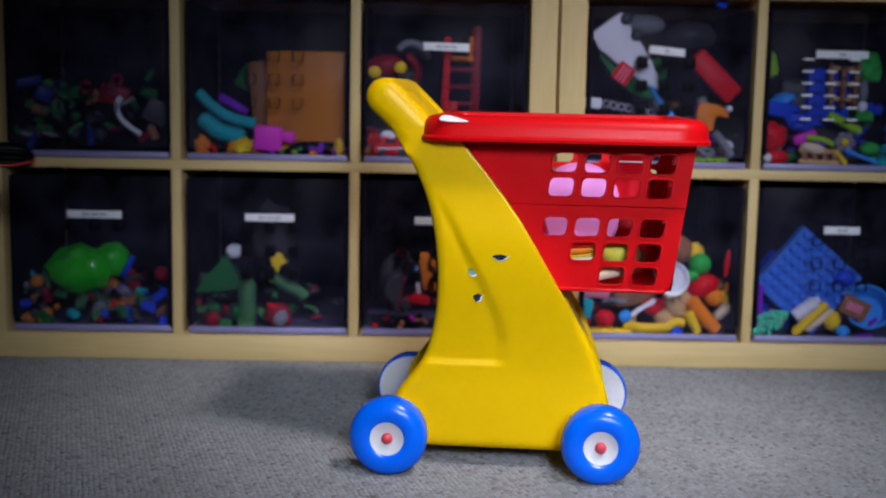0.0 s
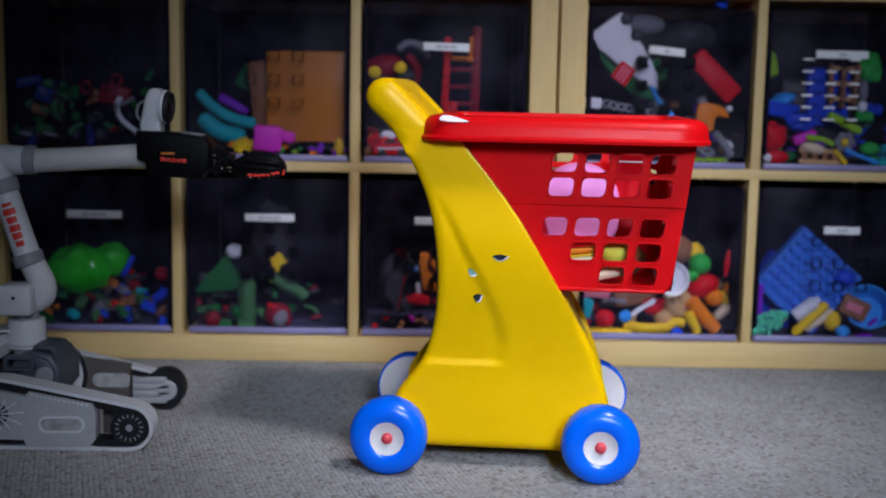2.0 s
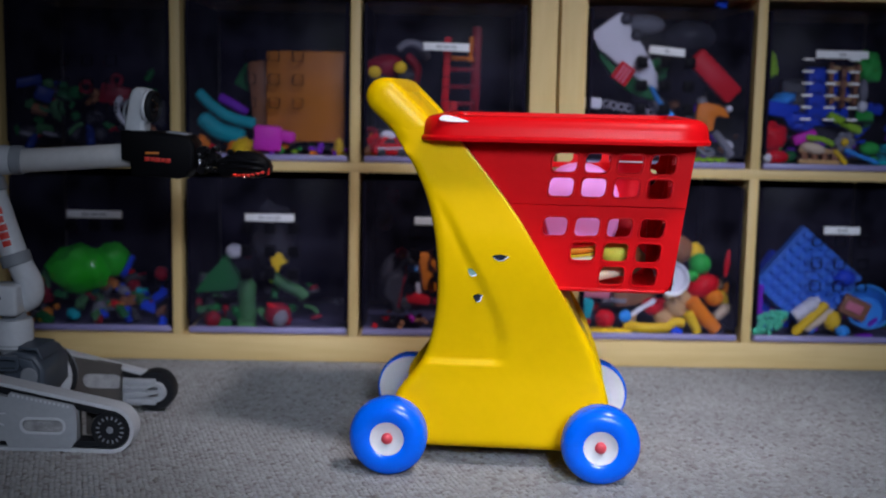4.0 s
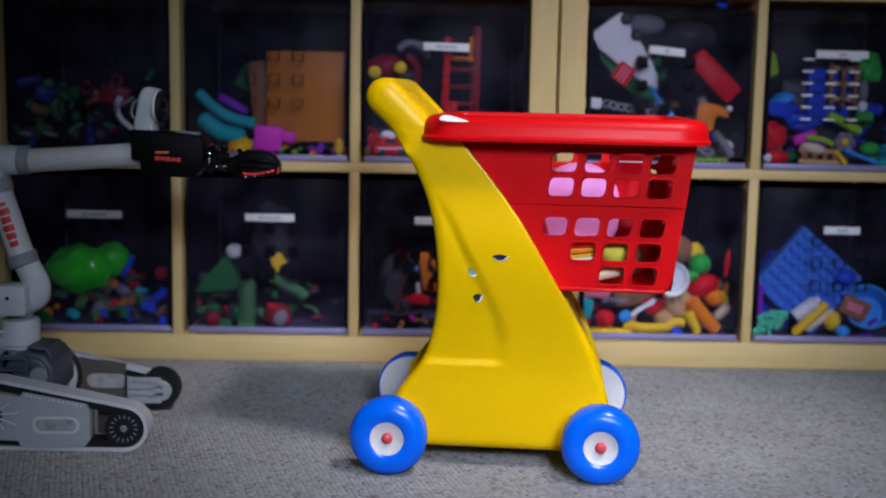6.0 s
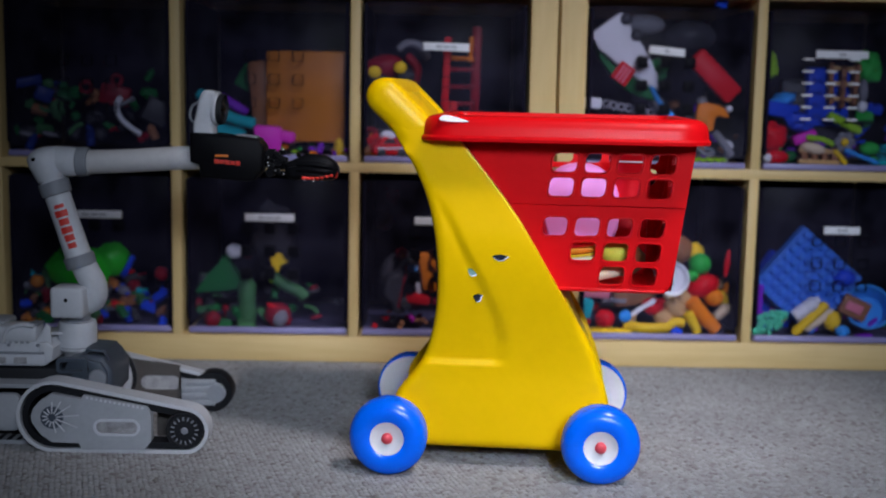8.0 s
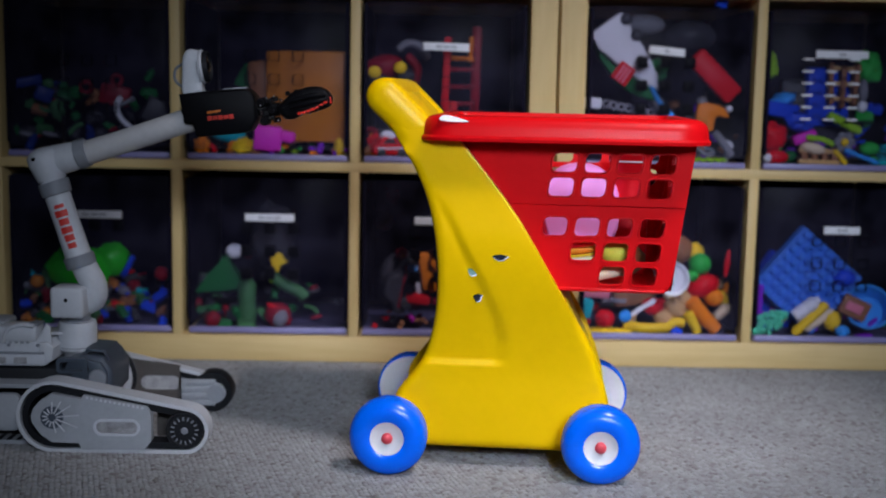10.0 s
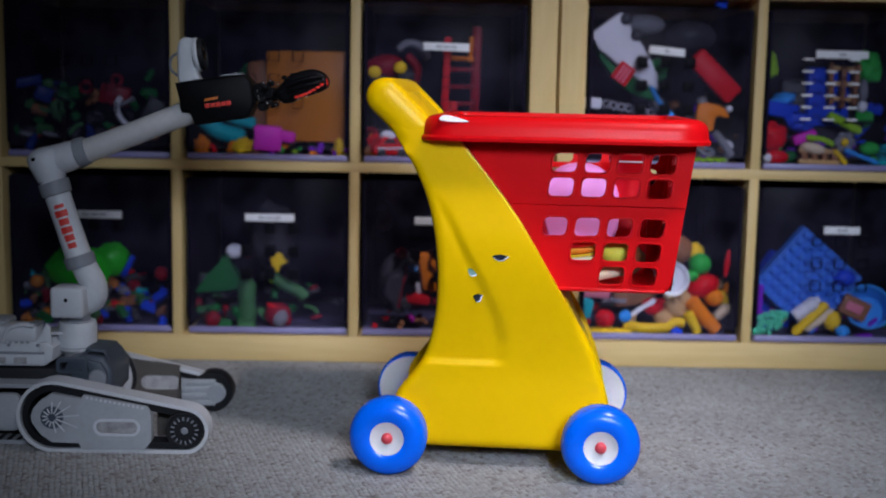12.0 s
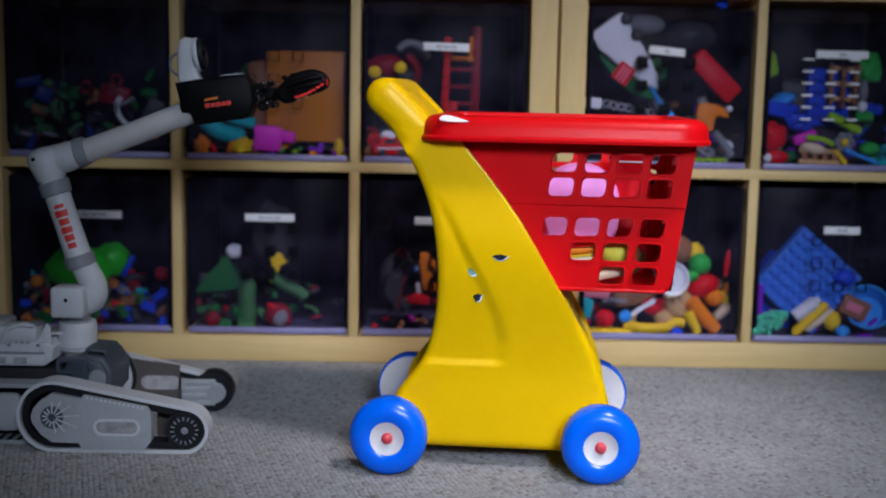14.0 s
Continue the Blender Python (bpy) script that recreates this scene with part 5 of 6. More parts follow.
    toy_rod(spot("D", "top", 0.84, 0.14, 0.02), [(-0.02, 0, 0.028), (0, 0, 0.006), (0.018, 0, -0.02)], 0.008, "grey")


def fill_e_top():
    toy_ball(spot("E", "top", 0.07, 0.20, 0.025), 0.028, "red", (1.1, 0.8, 1.0), (0, 10, 0), "toy_bear", "rounded toy bear", 0.3, 3)
    toy_ball(spot("E", "top", 0.10, 0.08, 0.02), 0.020, "red", (1.3, 0.8, 0.7))
    toy_ball(spot("E", "top", 0.05, 0.075, 0.012), 0.009, "white")
    toy_block(spot("E", "top", 0.26, 0.20, 0.04), (0.05, 0.03, 0.02), "magenta", (0, -20, 0), 0.006)
    toy_block(spot("E", "top", 0.10, 0.36, 0.05), (0.075, 0.04, 0.03), "blue", (0, 8, 10), 0.006)
    toy_ball(spot("E", "top", 0.22, 0.29, 0.04), 0.022, "blue", (1.3, 1, 0.9), (0, 20, 0), "toy_boat", "blue toy boat shape", 0.3, 5)
    toy_ball(spot("E", "top", 0.12, 0.42, 0.06), 0.02, "sky", (1.3, 1, 0.7), (0, -20, 0), "toy_boat", "toy boat shape", 0.3, 6)
    toy_block(spot("E", "top", 0.38, 0.44, 0.08), (0.09, 0.03, 0.12), "blue", (0, 0, 8), 0.006)
    toy_block(spot("E", "top", 0.33, 0.36, 0.09), (0.16, 0.03, 0.13), "dark_grey", (0, 0, 0), 0.01)
    for k in range(3):
        toy_block(spot("E", "top", 0.40 + 0.075 * k, 0.52 - 0.02 * (k % 2), 0.05), (0.010, 0.02, 0.085), "brown", (0, -3 + 3 * k, 0), 0.003, "toy_stick", "wooden toy stick")
    for v in (0.43, 0.52, 0.61):
        toy_block(spot("E", "top", 0.48, v, 0.055), (0.068, 0.012, 0.010), "tan", (0, 2, 0), 0.003, "toy_stick", "wooden toy stick")
    toy_ball(spot("E", "top", 0.32, 0.135, 0.02), 0.022, "cream", (1.2, 0.7, 0.55), (0, 10, 0))
    for k in range(4):
        toy_block(spot("E", "top", 0.27 + 0.06 * k, 0.085, 0.024), (0.014, 0.016, 0.036), "brown", (0, -12 + 8 * k, 0), 0.004, "toy_stick", "wooden toy stick")
    for v in (0.055, 0.12):
        toy_block(spot("E", "top", 0.36, v, 0.02), (0.085, 0.010, 0.010), "tan", (0, 2, 0), 0.003, "toy_stick", "wooden toy stick")
    toy_rod(spot("E", "top", 0.36, 0.175, 0.022), [(-0.028, 0, 0.008), (0, 0, 0.006), (0.03, 0, -0.006)], 0.006, "lime")
    toy_rod(spot("E", "top", 0.49, 0.085, 0.016), [(-0.014, 0, 0.014), (0, 0, 0.0), (0.012, 0, -0.014)], 0.0055, "yellow")
    toy_rod(spot("E", "top", 0.50, 0.29, 0.022), [(-0.034, 0, 0.016), (0, 0, 0.0), (0.034, 0, -0.018)], 0.009, "lime", "toy_feather", "toy leaf")
    # six petals round the toy flower's yellow centre
    for k in range(6):
        a = 2 * math.pi * k / 6
        x, y, z = spot("E", "top", 0.51, 0.175, 0.016)
        toy_ball((x + 0.013 * math.cos(a), y, z + 0.013 * math.sin(a)), 0.009, "grey", (1, 0.5, 1), (0, 0, 0), "toy_petal", "round toy flower petal")
    toy_ball(spot("E", "top", 0.51, 0.175, 0.008), 0.008, "yellow", (1, 0.6, 1))
    toy_rod(spot("E", "top", 0.60, 0.09, 0.014), [(-0.03, 0, 0.014), (0, 0, 0.002), (0.04, 0, -0.012)], 0.005, "sky", "toy_spoon", "long toy spoon")
    toy_ball(spot("E", "top", 0.66, 0.14, 0.02), 0.017, "green", (1.2, 0.8, 0.8))
    toy_ball(spot("E", "top", 0.60, 0.48, 0.03), 0.012, "grey", (0.8, 0.8, 2.0))
    toy_ball(spot("E", "top", 0.60, 0.39, 0.03), 0.012, "white", (0.9, 0.8, 1.0))
    toy_ball(spot("E", "top", 0.02, 0.62, 0.05), 0.024, "lime", (0.8, 0.8, 1.2), (0, 0, 0), "toy_critter", "small toy animal shape", 0.5, 2)
    toy_ball(spot("E", "top", 0.62, 0.62, 0.07), 0.03, "green", (0.8, 0.8, 1.0), (0, 0, 0), "toy_critter", "small toy animal shape", 0.5, 12)
    scatter("E", "top", 54, ["blue", "dark_green", "red", "purple", "teal", "green", "blue"], 0.34, 5, (0.012, 0.026), 0.05, 0.95, 0.045)


def fill_a_low():
    toy_ball(spot("A", "low", 0.43, 0.38, 0.05), 0.052, GEM_GREEN, (1.3, 0.8, 0.95), (0, -8, 0), "toy_shell", "rounded toy shell", 0.25, 1)
    toy_ball(spot("A", "low", 0.62, 0.44, 0.06), 0.035, GEM_GREEN, (1.1, 0.8, 1.0), (0, 10, 0), "toy_shell", "rounded toy shell", 0.25, 2)
    # loose toys take darker colours in place of the bin's dimness
    scatter("A", "low", 60, ["dark_red", "amber", "brown", "moss", "blue", "dark_red", "brown", "dark_grey", "grey", "dark_green", "dark_grey", "teal", "red"], 0.30, 6, (0.010, 0.022))
    scatter("A", "low", 24, ["blue", "dark_grey", "brown", "grey", "dark_red"], 0.42, 16, (0.012, 0.024), 0.55, 0.95, 0.04)
    toy_ball(spot("A", "low", 0.20, 0.075, 0.014), 0.011, "yellow", (1.1, 1, 0.8))
    toy_rod(spot("A", "low", 0.72, 0.40, 0.03), [(-0.012, 0, -0.02), (0, 0, 0), (0.01, 0, 0.022)], 0.006, "blue")
    toy_ball(spot("A", "low", 0.17, 0.30, 0.03), 0.014, "amber")
    toy_ball(spot("A", "low", 0.92, 0.36, 0.03), 0.015, "dark_red")


def fill_b_low():
    plate_toy(spot("B", "low", 0.20, 0.34, 0.045), [(-0.045, -0.03), (0.05, -0.022), (0.045, 0.006), (0.018, 0.05), (-0.03, -0.005)], 0.03, "dark_green", (0, 0, 0), "toy_ramp", "toy ramp")
    # green toys darkened in colour for the little light in here
    toy_bottle(spot("B", "low", 0.375, 0.03, 0.03), 0.019, 0.115, "moss", (0, 0, 0))
    toy_ball(spot("B", "low", 0.30, 0.505, 0.035), 0.016, "white", (1.1, 1, 1))
    toy_ball(spot("B", "low", 0.38, 0.49, 0.04), 0.011, "dark_red")
    plate_toy(spot("B", "low", 0.565, 0.44, 0.03), smooth_path([(-0.018, 0.012), (0.002, 0.02), (0.012, 0.008), (0.02, 0.0), (0.006, -0.006), (0.0, -0.02), (-0.012, -0.008)], 3, True), 0.014, "yellow", (0, 0, 0), "toy_star", "toy star shape")
    toy_rod(spot("B", "low", 0.63, 0.285, 0.035), [(-0.04, 0, 0.028), (-0.01, 0, 0.006), (0.02, 0, -0.008), (0.034, 0, -0.022)], 0.012, "moss", "toy_feather", "toy leaf")
    toy_block(spot("B", "low", 0.53, 0.33, 0.03), (0.014, 0.01, 0.010), "lime", (0, 20, 0))
    toy_ball(spot("B", "low", 0.56, 0.12, 0.025), 0.028, "dark_red", (1, 0.8, 0.9))
    toy_ball(spot("B", "low", 0.575, 0.10, 0.012), 0.016, "grey", (1, 0.8, 1.2), (0, 30, 0))
    toy_block(spot("B", "low", 0.53, 0.17, 0.014), (0.026, 0.01, 0.008), "red", (0, 20, 0), 0.003)
    toy_block(spot("B", "low", 0.24, 0.06, 0.02), (0.028, 0.02, 0.022), "dark_green", (0, 0, 10))
    toy_block(spot("B", "low", 0.37, 0.05, 0.014), (0.036, 0.02, 0.024), "moss", (0, 0, 0))
    toy_ball(spot("B", "low", 0.53, 0.60, 0.12), 0.05, "dark_grey", (0.9, 0.6, 1.4), (0, 0, 0), "toy_critter", "dark toy animal shape", 0.3, 8)
    scatter("B", "low", 44, ["dark_green", "dark_grey", "dark_red", "dark_green", "dark_grey", "moss"], 0.30, 7, (0.010, 0.024))


def fill_c_low():
    toy_car(spot("C", "low", 0.32, 0.30, 0.05), 0.11, "dark_grey", (0, -78, 20), "dark_red")
    toy_block(spot("C", "low", 0.44, 0.40, 0.045), (0.020, 0.02, 0.085), "orange", (0, -4, 0), 0.006)
    toy_ball(spot("C", "low", 0.26, 0.50, 0.05), 0.014, "dark_red")
    toy_block(spot("C", "low", 0.36, 0.37, 0.03), (0.026, 0.02, 0.072), "white", (0, -14, 10), 0.006, "toy_cab", "toy vehicle cab")
    toy_block(spot("C", "low", 0.33, 0.40, 0.024), (0.016, 0.02, 0.034), "sky", (0, -14, 10), 0.004, "toy_windscreen", "toy vehicle windscreen")
    toy_block(spot("C", "low", 0.405, 0.40, 0.022), (0.026, 0.022, 0.080), "orange", (0, -10, 10), 0.008, "toy_cab", "toy vehicle cab")
    toy_block(spot("C", "low", 0.36, 0.235, 0.03), (0.05, 0.03, 0.022), "red", (0, 6, 0), 0.005, "toy_bumper", "toy vehicle bumper")
    toy_ring(spot("C", "low", 0.27, 0.37, 0.07), 0.036, 0.016, "dark_grey", (80, 0, 20))
    toy_block(spot("C", "low", 0.42, 0.22, 0.04), (0.06, 0.02, 0.012), "dark_red", (0, 6, 0))
    toy_ball(spot("C", "low", 0.10, 0.06, 0.014), 0.006, "red")
    toy_ball(spot("C", "low", 0.20, 0.85, 0.10), 0.015, "dark_red")
    toy_ball(spot("C", "low", 0.15, 0.70, 0.12), 0.02, "grey")
    scatter("C", "low", 40, ["dark_red", "dark_grey", "red", "grey", "magenta", "brown"], 0.12, 8, (0.008, 0.016))


def fill_d_low():
    toy_cup(spot("D", "low", 0.565, 0.38, 0.006), 0.033, 0.012, "white", (84, 0, 6), "toy_plate", "round toy saucer")
    toy_ball(spot("D", "low", 0.735, 0.475, 0.03), 0.023, "green", (1, 1, 0.95))
    toy_ball(spot("D", "low", 0.685, 0.40, 0.025), 0.013, "green", (1.2, 1, 0.9))
    toy_ball(spot("D", "low", 0.60, 0.56, 0.05), 0.03, "brown", (1, 0.9, 1))
    toy_ball(spot("D", "low", 0.565, 0.66, 0.06), 0.016, "dark_grey", (1.1, 1, 0.5))
    toy_ball(spot("D", "low", 0.70, 0.54, 0.055), 0.022, "yellow", (0.9, 1, 1))
    toy_ball(spot("D", "low", 0.76, 0.34, 0.03), 0.026, "red", (1.3, 0.9, 0.9), (0, -20, 0))
    toy_ball(spot("D", "low", 0.83, 0.27, 0.025), 0.020, "orange", (1, 1, 0.9))
    toy_ball(spot("D", "low", 0.90, 0.48, 0.03), 0.010, "red", (0.6, 0.6, 3.0), (0, 5, 0), "toy_stick", "toy stick")
    toy_rod(spot("D", "low", 0.77, 0.16, 0.022), [(-0.03, 0, 0.034), (-0.012, 0, 0.012), (0.012, 0, -0.014), (0.03, 0, -0.032)], 0.0165, "orange", "toy_carrot", "toy carrot", (0, 0, 0), 0.85)
    for u, v, s in ((0.60, 0.20, 0.022), (0.53, 0.14, 0.02), (0.64, 0.26, 0.018)):
        toy_ball(spot("D", "low", u, v, 0.028), s, "tan", (1.1, 0.8, 0.9), (0, 20, 0), "toy_bun", "toy bread bun", 0.12, 3)
    toy_rod(spot("D", "low", 0.60, 0.09, 0.014), [(-0.016, 0, -0.006), (0, 0, 0.008), (0.02, 0, 0.004)], 0.010, "yellow")
    toy_rod(spot("D", "low", 0.71, 0.10, 0.014), [(-0.012, 0, 0.026), (0, 0, 0.004), (0.012, 0, -0.018)], 0.012, "yellow", "toy_pepper", "toy pepper", (0, 0, 0), 0.8)
    toy_ball(spot("D", "low", 0.61, 0.055, 0.010), 0.012, "blue", (1.1, 0.8, 0.8))
    toy_ball(spot("D", "low", 0.46, 0.21, 0.03), 0.020, "red", (1.2, 0.9, 0.9))
    toy_rod(spot("D", "low", 0.40, 0.20, 0.012), [(-0.024, 0, -0.016), (0, 0, 0), (0.026, 0, 0.016)], 0.005, "white")
    toy_ball(spot("D", "low", 0.295, 0.145, 0.010), 0.013, "sky", (1, 0.6, 1), (0, 0, 0), "toy_disc", "round toy disc")
    toy_ball(spot("D", "low", 0.17, 0.13, 0.022), 0.021, "red", (1, 1, 0.9))
    toy_block(spot("D", "low", 0.05, 0.19, 0.03), (0.030, 0.02, 0.042), "teal", (0, 12, 0), 0.008)
    toy_block(spot("D", "low", 0.10, 0.29, 0.04), (0.070, 0.03, 0.020), "pink", (0, 2, 0), 0.005)
    toy_block(spot("D", "low", 0.22, 0.245, 0.045), (0.05, 0.03, 0.010), "grey", (0, 2, 0), 0.003)
    toy_block(spot("D", "low", 0.34, 0.28, 0.05), (0.09, 0.03, 0.045), "brown", (0, -8, 0), 0.012)
    for k in range(9):
        toy_ball(spot("D", "low", 0.03 + 0.036 * k, 0.055, 0.012), 0.008, "yellow", (1.1, 1, 0.8), (0, 0, 0), "toy_corn", "toy corn grain")
    toy_rod(spot("D", "low", 0.42, 0.075, 0.014), [(-0.045, 0, 0.006), (0, 0, 0.0), (0.05, 0, 0.002)], 0.010, "yellow", "toy_banana", "toy banana")
    scatter("D", "low", 62, ["red", "orange", "yellow", "green", "pink", "brown", "tan", "cream"], 0.40, 9, (0.014, 0.026), 0.04, 0.96, 0.035)


def fill_e_low():
    waffle_block(spot("E", "low", 0.325, 0.385, 0.055), 0.168, 0.160, 0.03, "cobalt", (4, 39, 6))
    toy_block(spot("E", "low", 0.16, 0.33, 0.10), (0.12, 0.04, 0.13), "blue", (0, 30, 0), 0.01)
    for k in range(44):
        rng = random.Random(40 + k)
        x, y, z = spot("E", "low", 0.11, 0.125, 0.022)
        t = k / 43
        wide = 0.020 * math.sin(0.35 + 2.5 * t)
        side = rng.uniform(-wide, wide)
        toy_ball((x - 0.034 + 0.068 * t - 0.45 * side, y - 0.005 * (k % 3), z - 0.018 + 0.036 * t + 0.85 * side), 0.0064, "mint", (1, 1, 1), (0, 0, 0), "toy_grape", "toy grape")
    toy_bottle(spot("E", "low", 0.27, 0.16, 0.02), 0.014, 0.062, "white", (0, 52, 0), "toy_tube", "toy tube")
    toy_rod(spot("E", "low", 0.375, 0.155, 0.016), [(-0.036, 0, -0.034), (0, 0, 0.0), (0.03, 0, 0.03)], 0.0095, "yellow", "toy_stick", "toy fry stick")
    toy_rod(spot("E", "low", 0.42, 0.14, 0.03), [(-0.03, 0, -0.02), (0, 0, 0.0), (0.03, 0, 0.02)], 0.010, "cream", "toy_stick", "toy fry stick")
    toy_ball(spot("E", "low", 0.50, 0.14, 0.03), 0.020, "yellow", (0.9, 0.9, 1.1))
    toy_ball(spot("E", "low", 0.57, 0.075, 0.012), 0.0135, "sky", (1.1, 0.9, 0.9))
    toy_ball(spot("E", "low", 0.56, 0.405, 0.04), 0.020, "blue", (1.2, 0.9, 0.9))
    toy_cup(spot("E", "low", 0.70, 0.19, 0.07), 0.046, 0.04, "sky", (60, 0, -12), "toy_bowl", "toy bowl")
    toy_block(spot("E", "low", 0.635, 0.22, 0.024), (0.060, 0.014, 0.042), "brown", (0, 24, 0), 0.006, "toy_packet", "toy snack packet")
    toy_block(spot("E", "low", 0.635, 0.22, 0.016), (0.036, 0.004, 0.018), "pink", (0, 24, 0), 0.002, "paper_card", "paper tag")
    toy_rod(spot("E", "low", 0.035, 0.27, 0.03), [(0, 0, -0.035), (0.002, 0, 0), (0.004, 0, 0.03)], 0.010, "purple")
    toy_block(spot("E", "low", 0.70, 0.04, 0.014), (0.034, 0.02, 0.012), "purple", (0, -8, 0), 0.004)
    scatter("E", "low", 44, ["blue", "purple", "sky", "teal", "grey", "yellow", "magenta"], 0.26, 10, (0.012, 0.024), 0.05, 0.95, 0.05)


for fill in (fill_a_top, fill_b_top, fill_c_top, fill_d_top, fill_e_top, fill_a_low, fill_b_low, fill_c_low, fill_d_low, fill_e_low):
    fill()


# ---- toy food in the basket ----
def in_basket(x, y, z):
    return CART @ Vector((x, y, z))


def basket_goods():
    tilt = (0, 0, -5.7)
    bag = base("pink_toy_bag", Matrix.Translation(in_basket(0.270, 0.190, 0.318)) @ pose(0, 0, 0, *tilt), "glossy pale pink toy handbag lying in the basket", "toy bag")
    part("shell", pillow(bmesh.new(), round_rect(-0.002, 0.056, 0.116, 0.134, 0.052, 7), -0.05, 0.07, 0.018, 4), PINK, bag)
    part("flap", pillow(bmesh.new(), round_rect(-0.002, 0.058, 0.113, 0.122, 0.048, 6), -0.053, 0.0, 0.006, 3), PINK, bag)
    can = base("toy_can", Matrix.Translation(in_basket(0.342, 0.190, 0.374)) @ pose(0, 0, 0, *tilt), "red toy food can with a white band lying in the basket", "toy can")
    part("can_body", lathe(bmesh.new(), [(0.0, 0.0), (0.030, 0.0), (0.032, 0.003), (0.031, 0.006), (0.031, 0.082), (0.032, 0.085), (0.030, 0.088), (0.0, 0.086)], "Z", 32), PALETTE["red"], can)
    part("can_band", lathe(bmesh.new(), [(0.0316, 0.0735), (0.0320, 0.074), (0.0320, 0.0755), (0.0316, 0.076)], "Z", 32), PALETTE["white"], can)
    carton = tagged(finish(box(bmesh.new(), (0, 0, 0), (0.052, 0.046, 0.092), 0.004), "toy_carton", PALETTE["red"]), "red toy food carton standing in the basket", "toy carton")
    carton.matrix_basis = Matrix.Translation(in_basket(0.345, 0.205, 0.3215)) @ pose(0, 0, 0, *tilt)
    where = in_basket(0.320, 0.080, 0.322)
    lime = tagged(finish(ball_mesh(0.021, (1.15, 0.9, 0.9), 0.12, 4), "toy_fruit", PALETTE["pear"]), "yellow green toy fruit lying in the basket", "toy fruit")
    lime.matrix_basis = Matrix.Translation(where)
    sw = base("toy_sandwich", Matrix.Translation(in_basket(0.266, 0.085, 0.305)) @ pose(0, 0, 0, 0, -8, -5.7), "toy sandwich with red filling lying in the basket", "toy sandwich")
    part("lower_bread", box(bmesh.new(), (0, 0, 0.006), (0.052, 0.05, 0.011), 0.004), PALETTE["cream"], sw)
    part("cheese", box(bmesh.new(), (0.001, 0, 0.0135), (0.054, 0.052, 0.004), 0.001), PALETTE["yellow"], sw)
    part("filling", box(bmesh.new(), (-0.001, 0, 0.020), (0.055, 0.054, 0.009), 0.003), PALETTE["orange"], sw)
    part("upper_bread", box(bmesh.new(), (0, 0, 0.030), (0.052, 0.05, 0.011), 0.004), PALETTE["red"], sw, "red upper layer")
    hd = base("toy_hot_dog", Matrix.Translation(in_basket(0.296, 0.090, 0.290)) @ pose(0, 0, 0, 0, -14, -5.7), "toy hot dog in a cream bun lying in the basket", "toy food")
    for s in (-1, 1):
        part("bun_half", tube(bmesh.new(), smooth_path([(-0.036, 0.010 * s, 0.0), (-0.02, 0.013 * s, 0.001), (0.02, 0.013 * s, 0.001), (0.036, 0.010 * s, 0.0)], 4), [0.004] + [0.0105] * 11 + [0.004], 14), PALETTE["cream"], hd)
    part("sausage", tube(bmesh.new(), [(-0.04, 0, 0.007), (-0.036, 0, 0.007), (0.036, 0, 0.007), (0.04, 0, 0.007)], [0.004, 0.008, 0.008, 0.004], 12), PALETTE["dark_red"], hd)
    for k, (x, y, z, c) in enumerate(((0.34, 0.17, 0.30, "brown"), (0.27, 0.19, 0.30, "orange"), (0.31, 0.22, 0.30, "green"), (0.25, 0.13, 0.30, "tan"))):
        ob = tagged(finish(ball_mesh(0.027, (1.1, 1.0, 0.9), 0.15, k), "toy_bun", PALETTE[c]), c.replace("_", " ") + " toy food piece lying in the basket", "toy food")
        ob.matrix_basis = Matrix.Translation(in_basket(x, y, z))


basket_goods()


# ---- carpet pile: rows of small loops before the shelves ----
def carpet_pile():
    rng = np.random.default_rng(3)
    step = 0.0077
    gx, gy = np.meshgrid(np.arange(-1.25, 1.60, step), np.arange(-1.15, -0.002, 0.0078))
    gx = gx - (0.31 * np.arange(gx.shape[0]) % 1.0)[:, None] * step
    px = (gx + rng.normal(0, 0.0008, gx.shape)).ravel()
    py = (gy + rng.normal(0, 0.0008, gx.shape)).ravel()
    n = len(px)
    ang = np.linspace(0, 2 * np.pi, 6, endpoint=False)
    r = 0.0039 * (1 + rng.normal(0, 0.10, n))
    h = 0.0030 * (1 + rng.normal(0, 0.16, n))
    turn = rng.uniform(0, 6.28, n)
    rings = []
    for f, z in ((0.92, 0.0), (1.0, 0.5), (0.66, 0.9)):
        a = ang[None, :] + turn[:, None]
        rings.append(np.stack([px[:, None] + f * r[:, None] * np.cos(a) * 1.12, py[:, None] + f * r[:, None] * np.sin(a) * 0.92, np.repeat((h * z)[:, None], 6, 1) - 0.0024], -1))
    top = np.stack([px, py, h - 0.0024], -1)[:, None, :]
    verts = np.concatenate(rings + [top], 1).reshape(-1, 3)
    faces = []
    for k in range(6):
        l = (k + 1) % 6
        for lo in (0, 6):
            faces += [(lo + k, lo + l, lo + 6 + l), (lo + k, lo + 6 + l, lo + 6 + k)]
        faces.append((12 + k, 12 + l, 18))
    f = np.array(faces)
    allf = (f[None] + 19 * np.arange(n)[:, None, None]).reshape(-1, 3)
    me = bpy.data.meshes.new("carpet_pile")
    me.vertices.add(len(verts))
    me.vertices.foreach_set("co", verts.ravel())
    me.loops.add(allf.size)
    me.loops.foreach_set("vertex_index", allf.ravel())
    me.polygons.add(len(allf))
    me.polygons.foreach_set("loop_start", np.arange(0, allf.size, 3))
    me.polygons.foreach_set("use_smooth", np.ones(len(allf), bool))
    me.update()
    me.materials.append(CARPET)
    tagged(new("carpet_pile", me), "grey looped carpet pile with darker flecks", "carpet", kind="stuff")


carpet_pile()

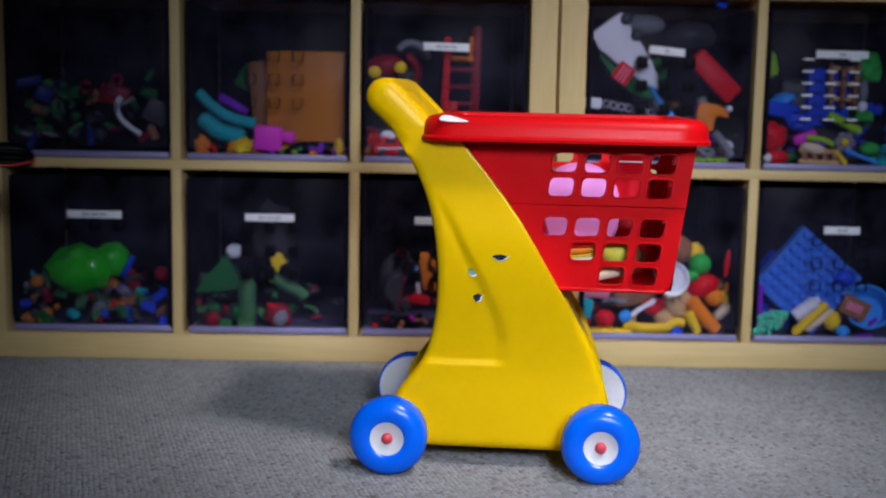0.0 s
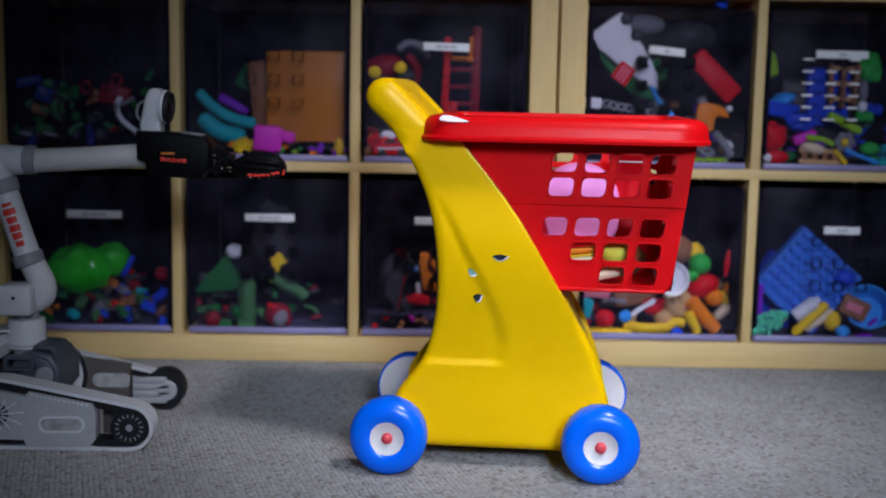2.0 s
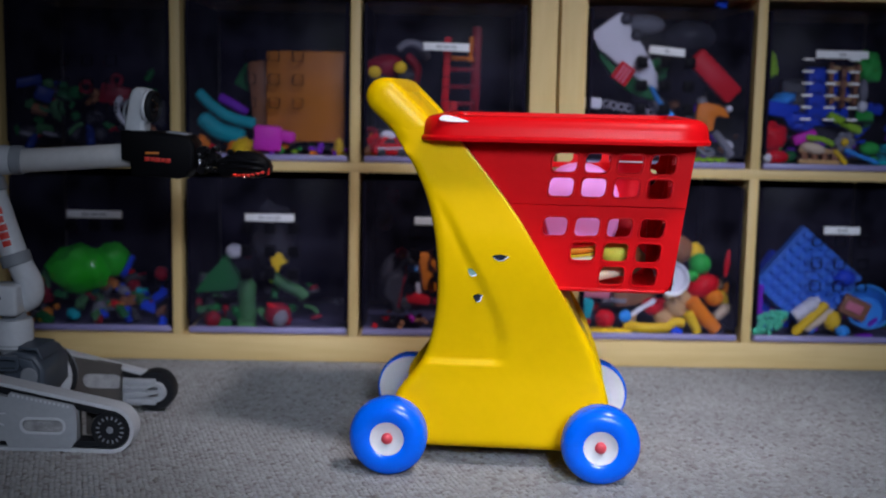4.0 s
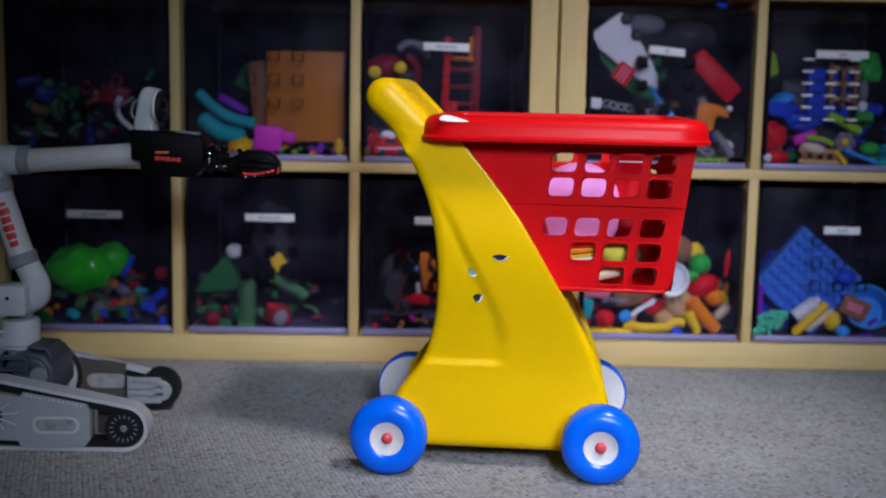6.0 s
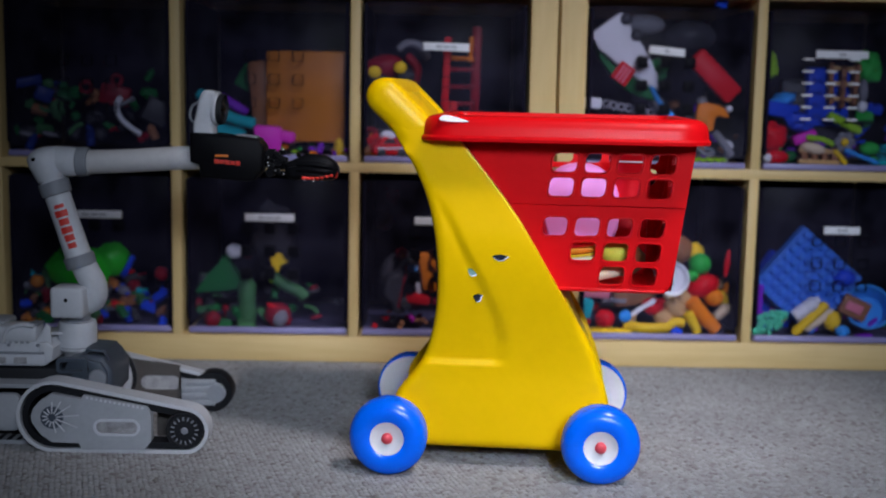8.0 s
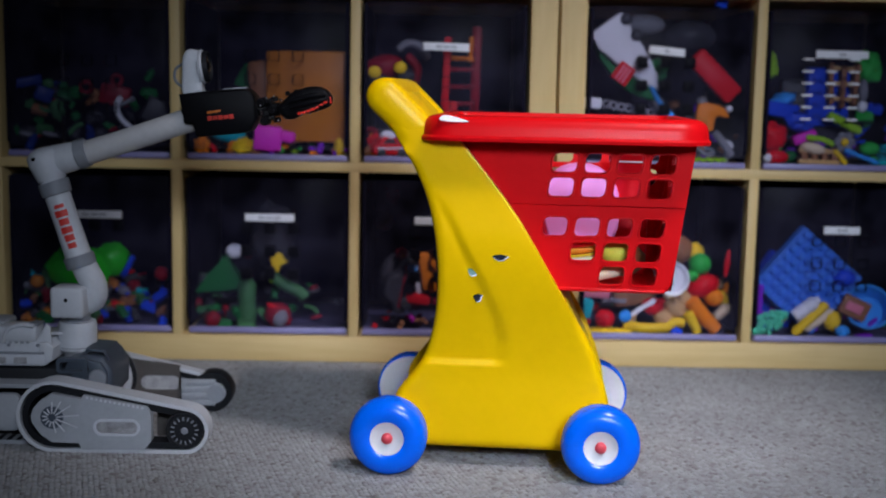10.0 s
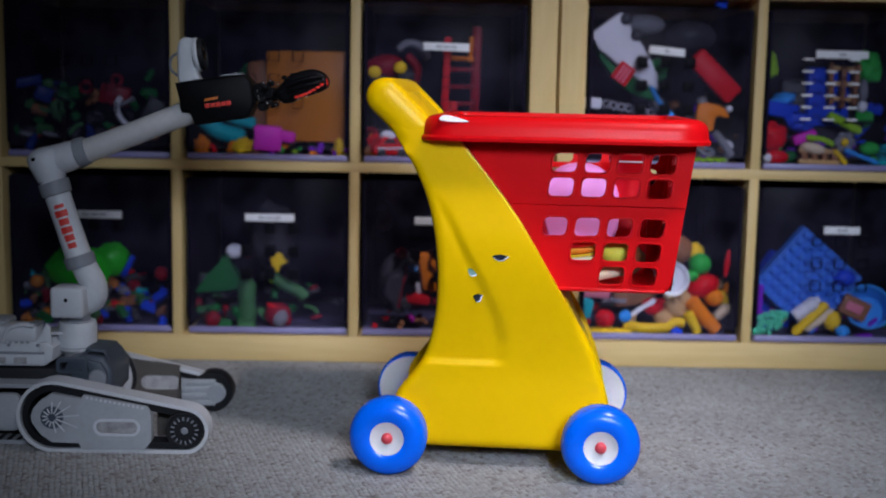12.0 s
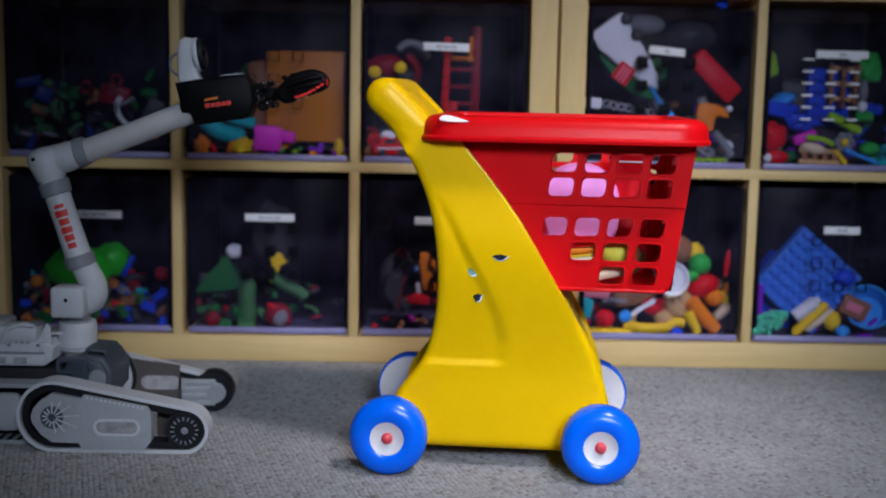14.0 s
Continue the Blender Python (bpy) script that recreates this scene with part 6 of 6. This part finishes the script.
# ---- what moves ----
def motions():
    rows = ((0.0, -0.89, -0.50, 20.0), (0.1, -0.83, -0.50, 20.0), (0.2, -0.741, -0.493, 19.7), (0.3, -0.727, -0.482, 18.2), (0.4, -0.735, -0.479, 15.5), (0.5, -0.766, -0.479, 12.8),
            (0.6, -0.752, -0.475, 11.5), (0.7, -0.676, -0.479, 9.6), (0.8, -0.636, -0.476, 9.7), (0.9, -0.587, -0.472, 9.4), (1.0, -0.526, -0.466, 8.7),
            (1.1, -0.484, -0.463, 8.4), (1.2, -0.445, -0.460, 8.0), (1.3, -0.434, -0.457, 6.0), (1.4, -0.434, -0.460, 5.8), (1.5, -0.457, -0.461, 3.2), (1.7, -0.464, -0.465, 3.2),
            (2.0, -0.484, -0.467, -0.1), (2.6, -0.485, -0.467, -0.1), (2.8, -0.495, -0.470, -2.8), (3.0, -0.499, -0.471, -4.0), (3.2, -0.501, -0.471, -4.0),
            (4.3, -0.503, -0.471, -2.0), (5.3, -0.504, -0.471, 0.2), (5.7, -0.503, -0.471, 0.2), (6.0, -0.492, -0.471, 0.2), (6.1, -0.486, -0.472, 0.1), (6.5, -0.417, -0.476, 0.1),
            (6.65, -0.404, -0.477, 0.1), (6.9, -0.399, -0.478, 0.1), (8.0, -0.399, -0.478, 0.1), (14.0, -0.399, -0.478, 0.1))
    walk(robot, [(t, pose(x, y, 0, 0, 0, a)) for t, x, y, a in rows])
    lift = ((0.0, 0.6), (0.9, 0.2), (1.5, 0.2), (3.2, 0.4), (5.3, 0.6), (6.5, 0.6), (6.8, -0.2), (8.1, 0.0), (8.2, -3.1), (8.5, -2.0), (9.4, 13.0), (9.8, 15.0),
            (10.3, 15.2), (11.0, 15.2), (11.2, 17.9), (11.5, 18.0), (14.0, 18.0))
    wrist = ((0.0, 0.0), (8.2, 0.0), (9.4, 4.0), (10.3, 5.5), (14.0, 5.5))
    grid = [0.1 * k for k in range(141)]
    up, nod = ([float(np.interp(t, [r[0] for r in tab], [r[1] for r in tab])) for t in grid] for tab in (lift, wrist))
    arm_rows = [(t, pose(-0.047, 0, 0.431, 0, -a)) for t, a in zip(grid, up)]
    walk(FOREARM, arm_rows)
    rise = [float(np.interp(t, (0, 8.2, 10.3, 11.0, 11.2, 14), (0, 0, 0.001, 0.001, 0.0075, 0.0075))) for t in grid]
    walk(HAND, [(t, pose(0, 0, z) @ m @ pose(0.228, 0, 0.008, 0, n) @ pose(-0.228, 0, -0.008)) for (t, m), n, z in zip(arm_rows, nod, rise)])
    for piece in GRIPS:
        walk(piece, [(t, pose(0.337, 0, 0.004, 0, a) @ pose(-0.344, 0, -0.004)) for t, a in ((0.0, 7), (8.2, 7), (9.2, 2), (10.3, -2), (14.0, -2))])
    pan = ((0.0, 8), (1.1, 8), (1.5, 4), (2.0, -4), (3.0, -10), (6.0, -8), (8.2, -6), (10.3, 0), (14.0, 0))
    walk(HEAD, [(t, pose(0.239, 0, 0.045, 0, 4, a)) for t, a in pan])
    # the small wheels roll with the ground they cover
    ts, xs = [r[0] for r in rows], [r[1] for r in rows]
    times = [0.05 * k for k in range(281)]
    for wheel, m in WHEELS:
        walk(wheel, [(t, m @ pose(0, 0, 0, 0, math.degrees(float(np.interp(t, ts, xs)) / 0.036))) for t in times])


motions()
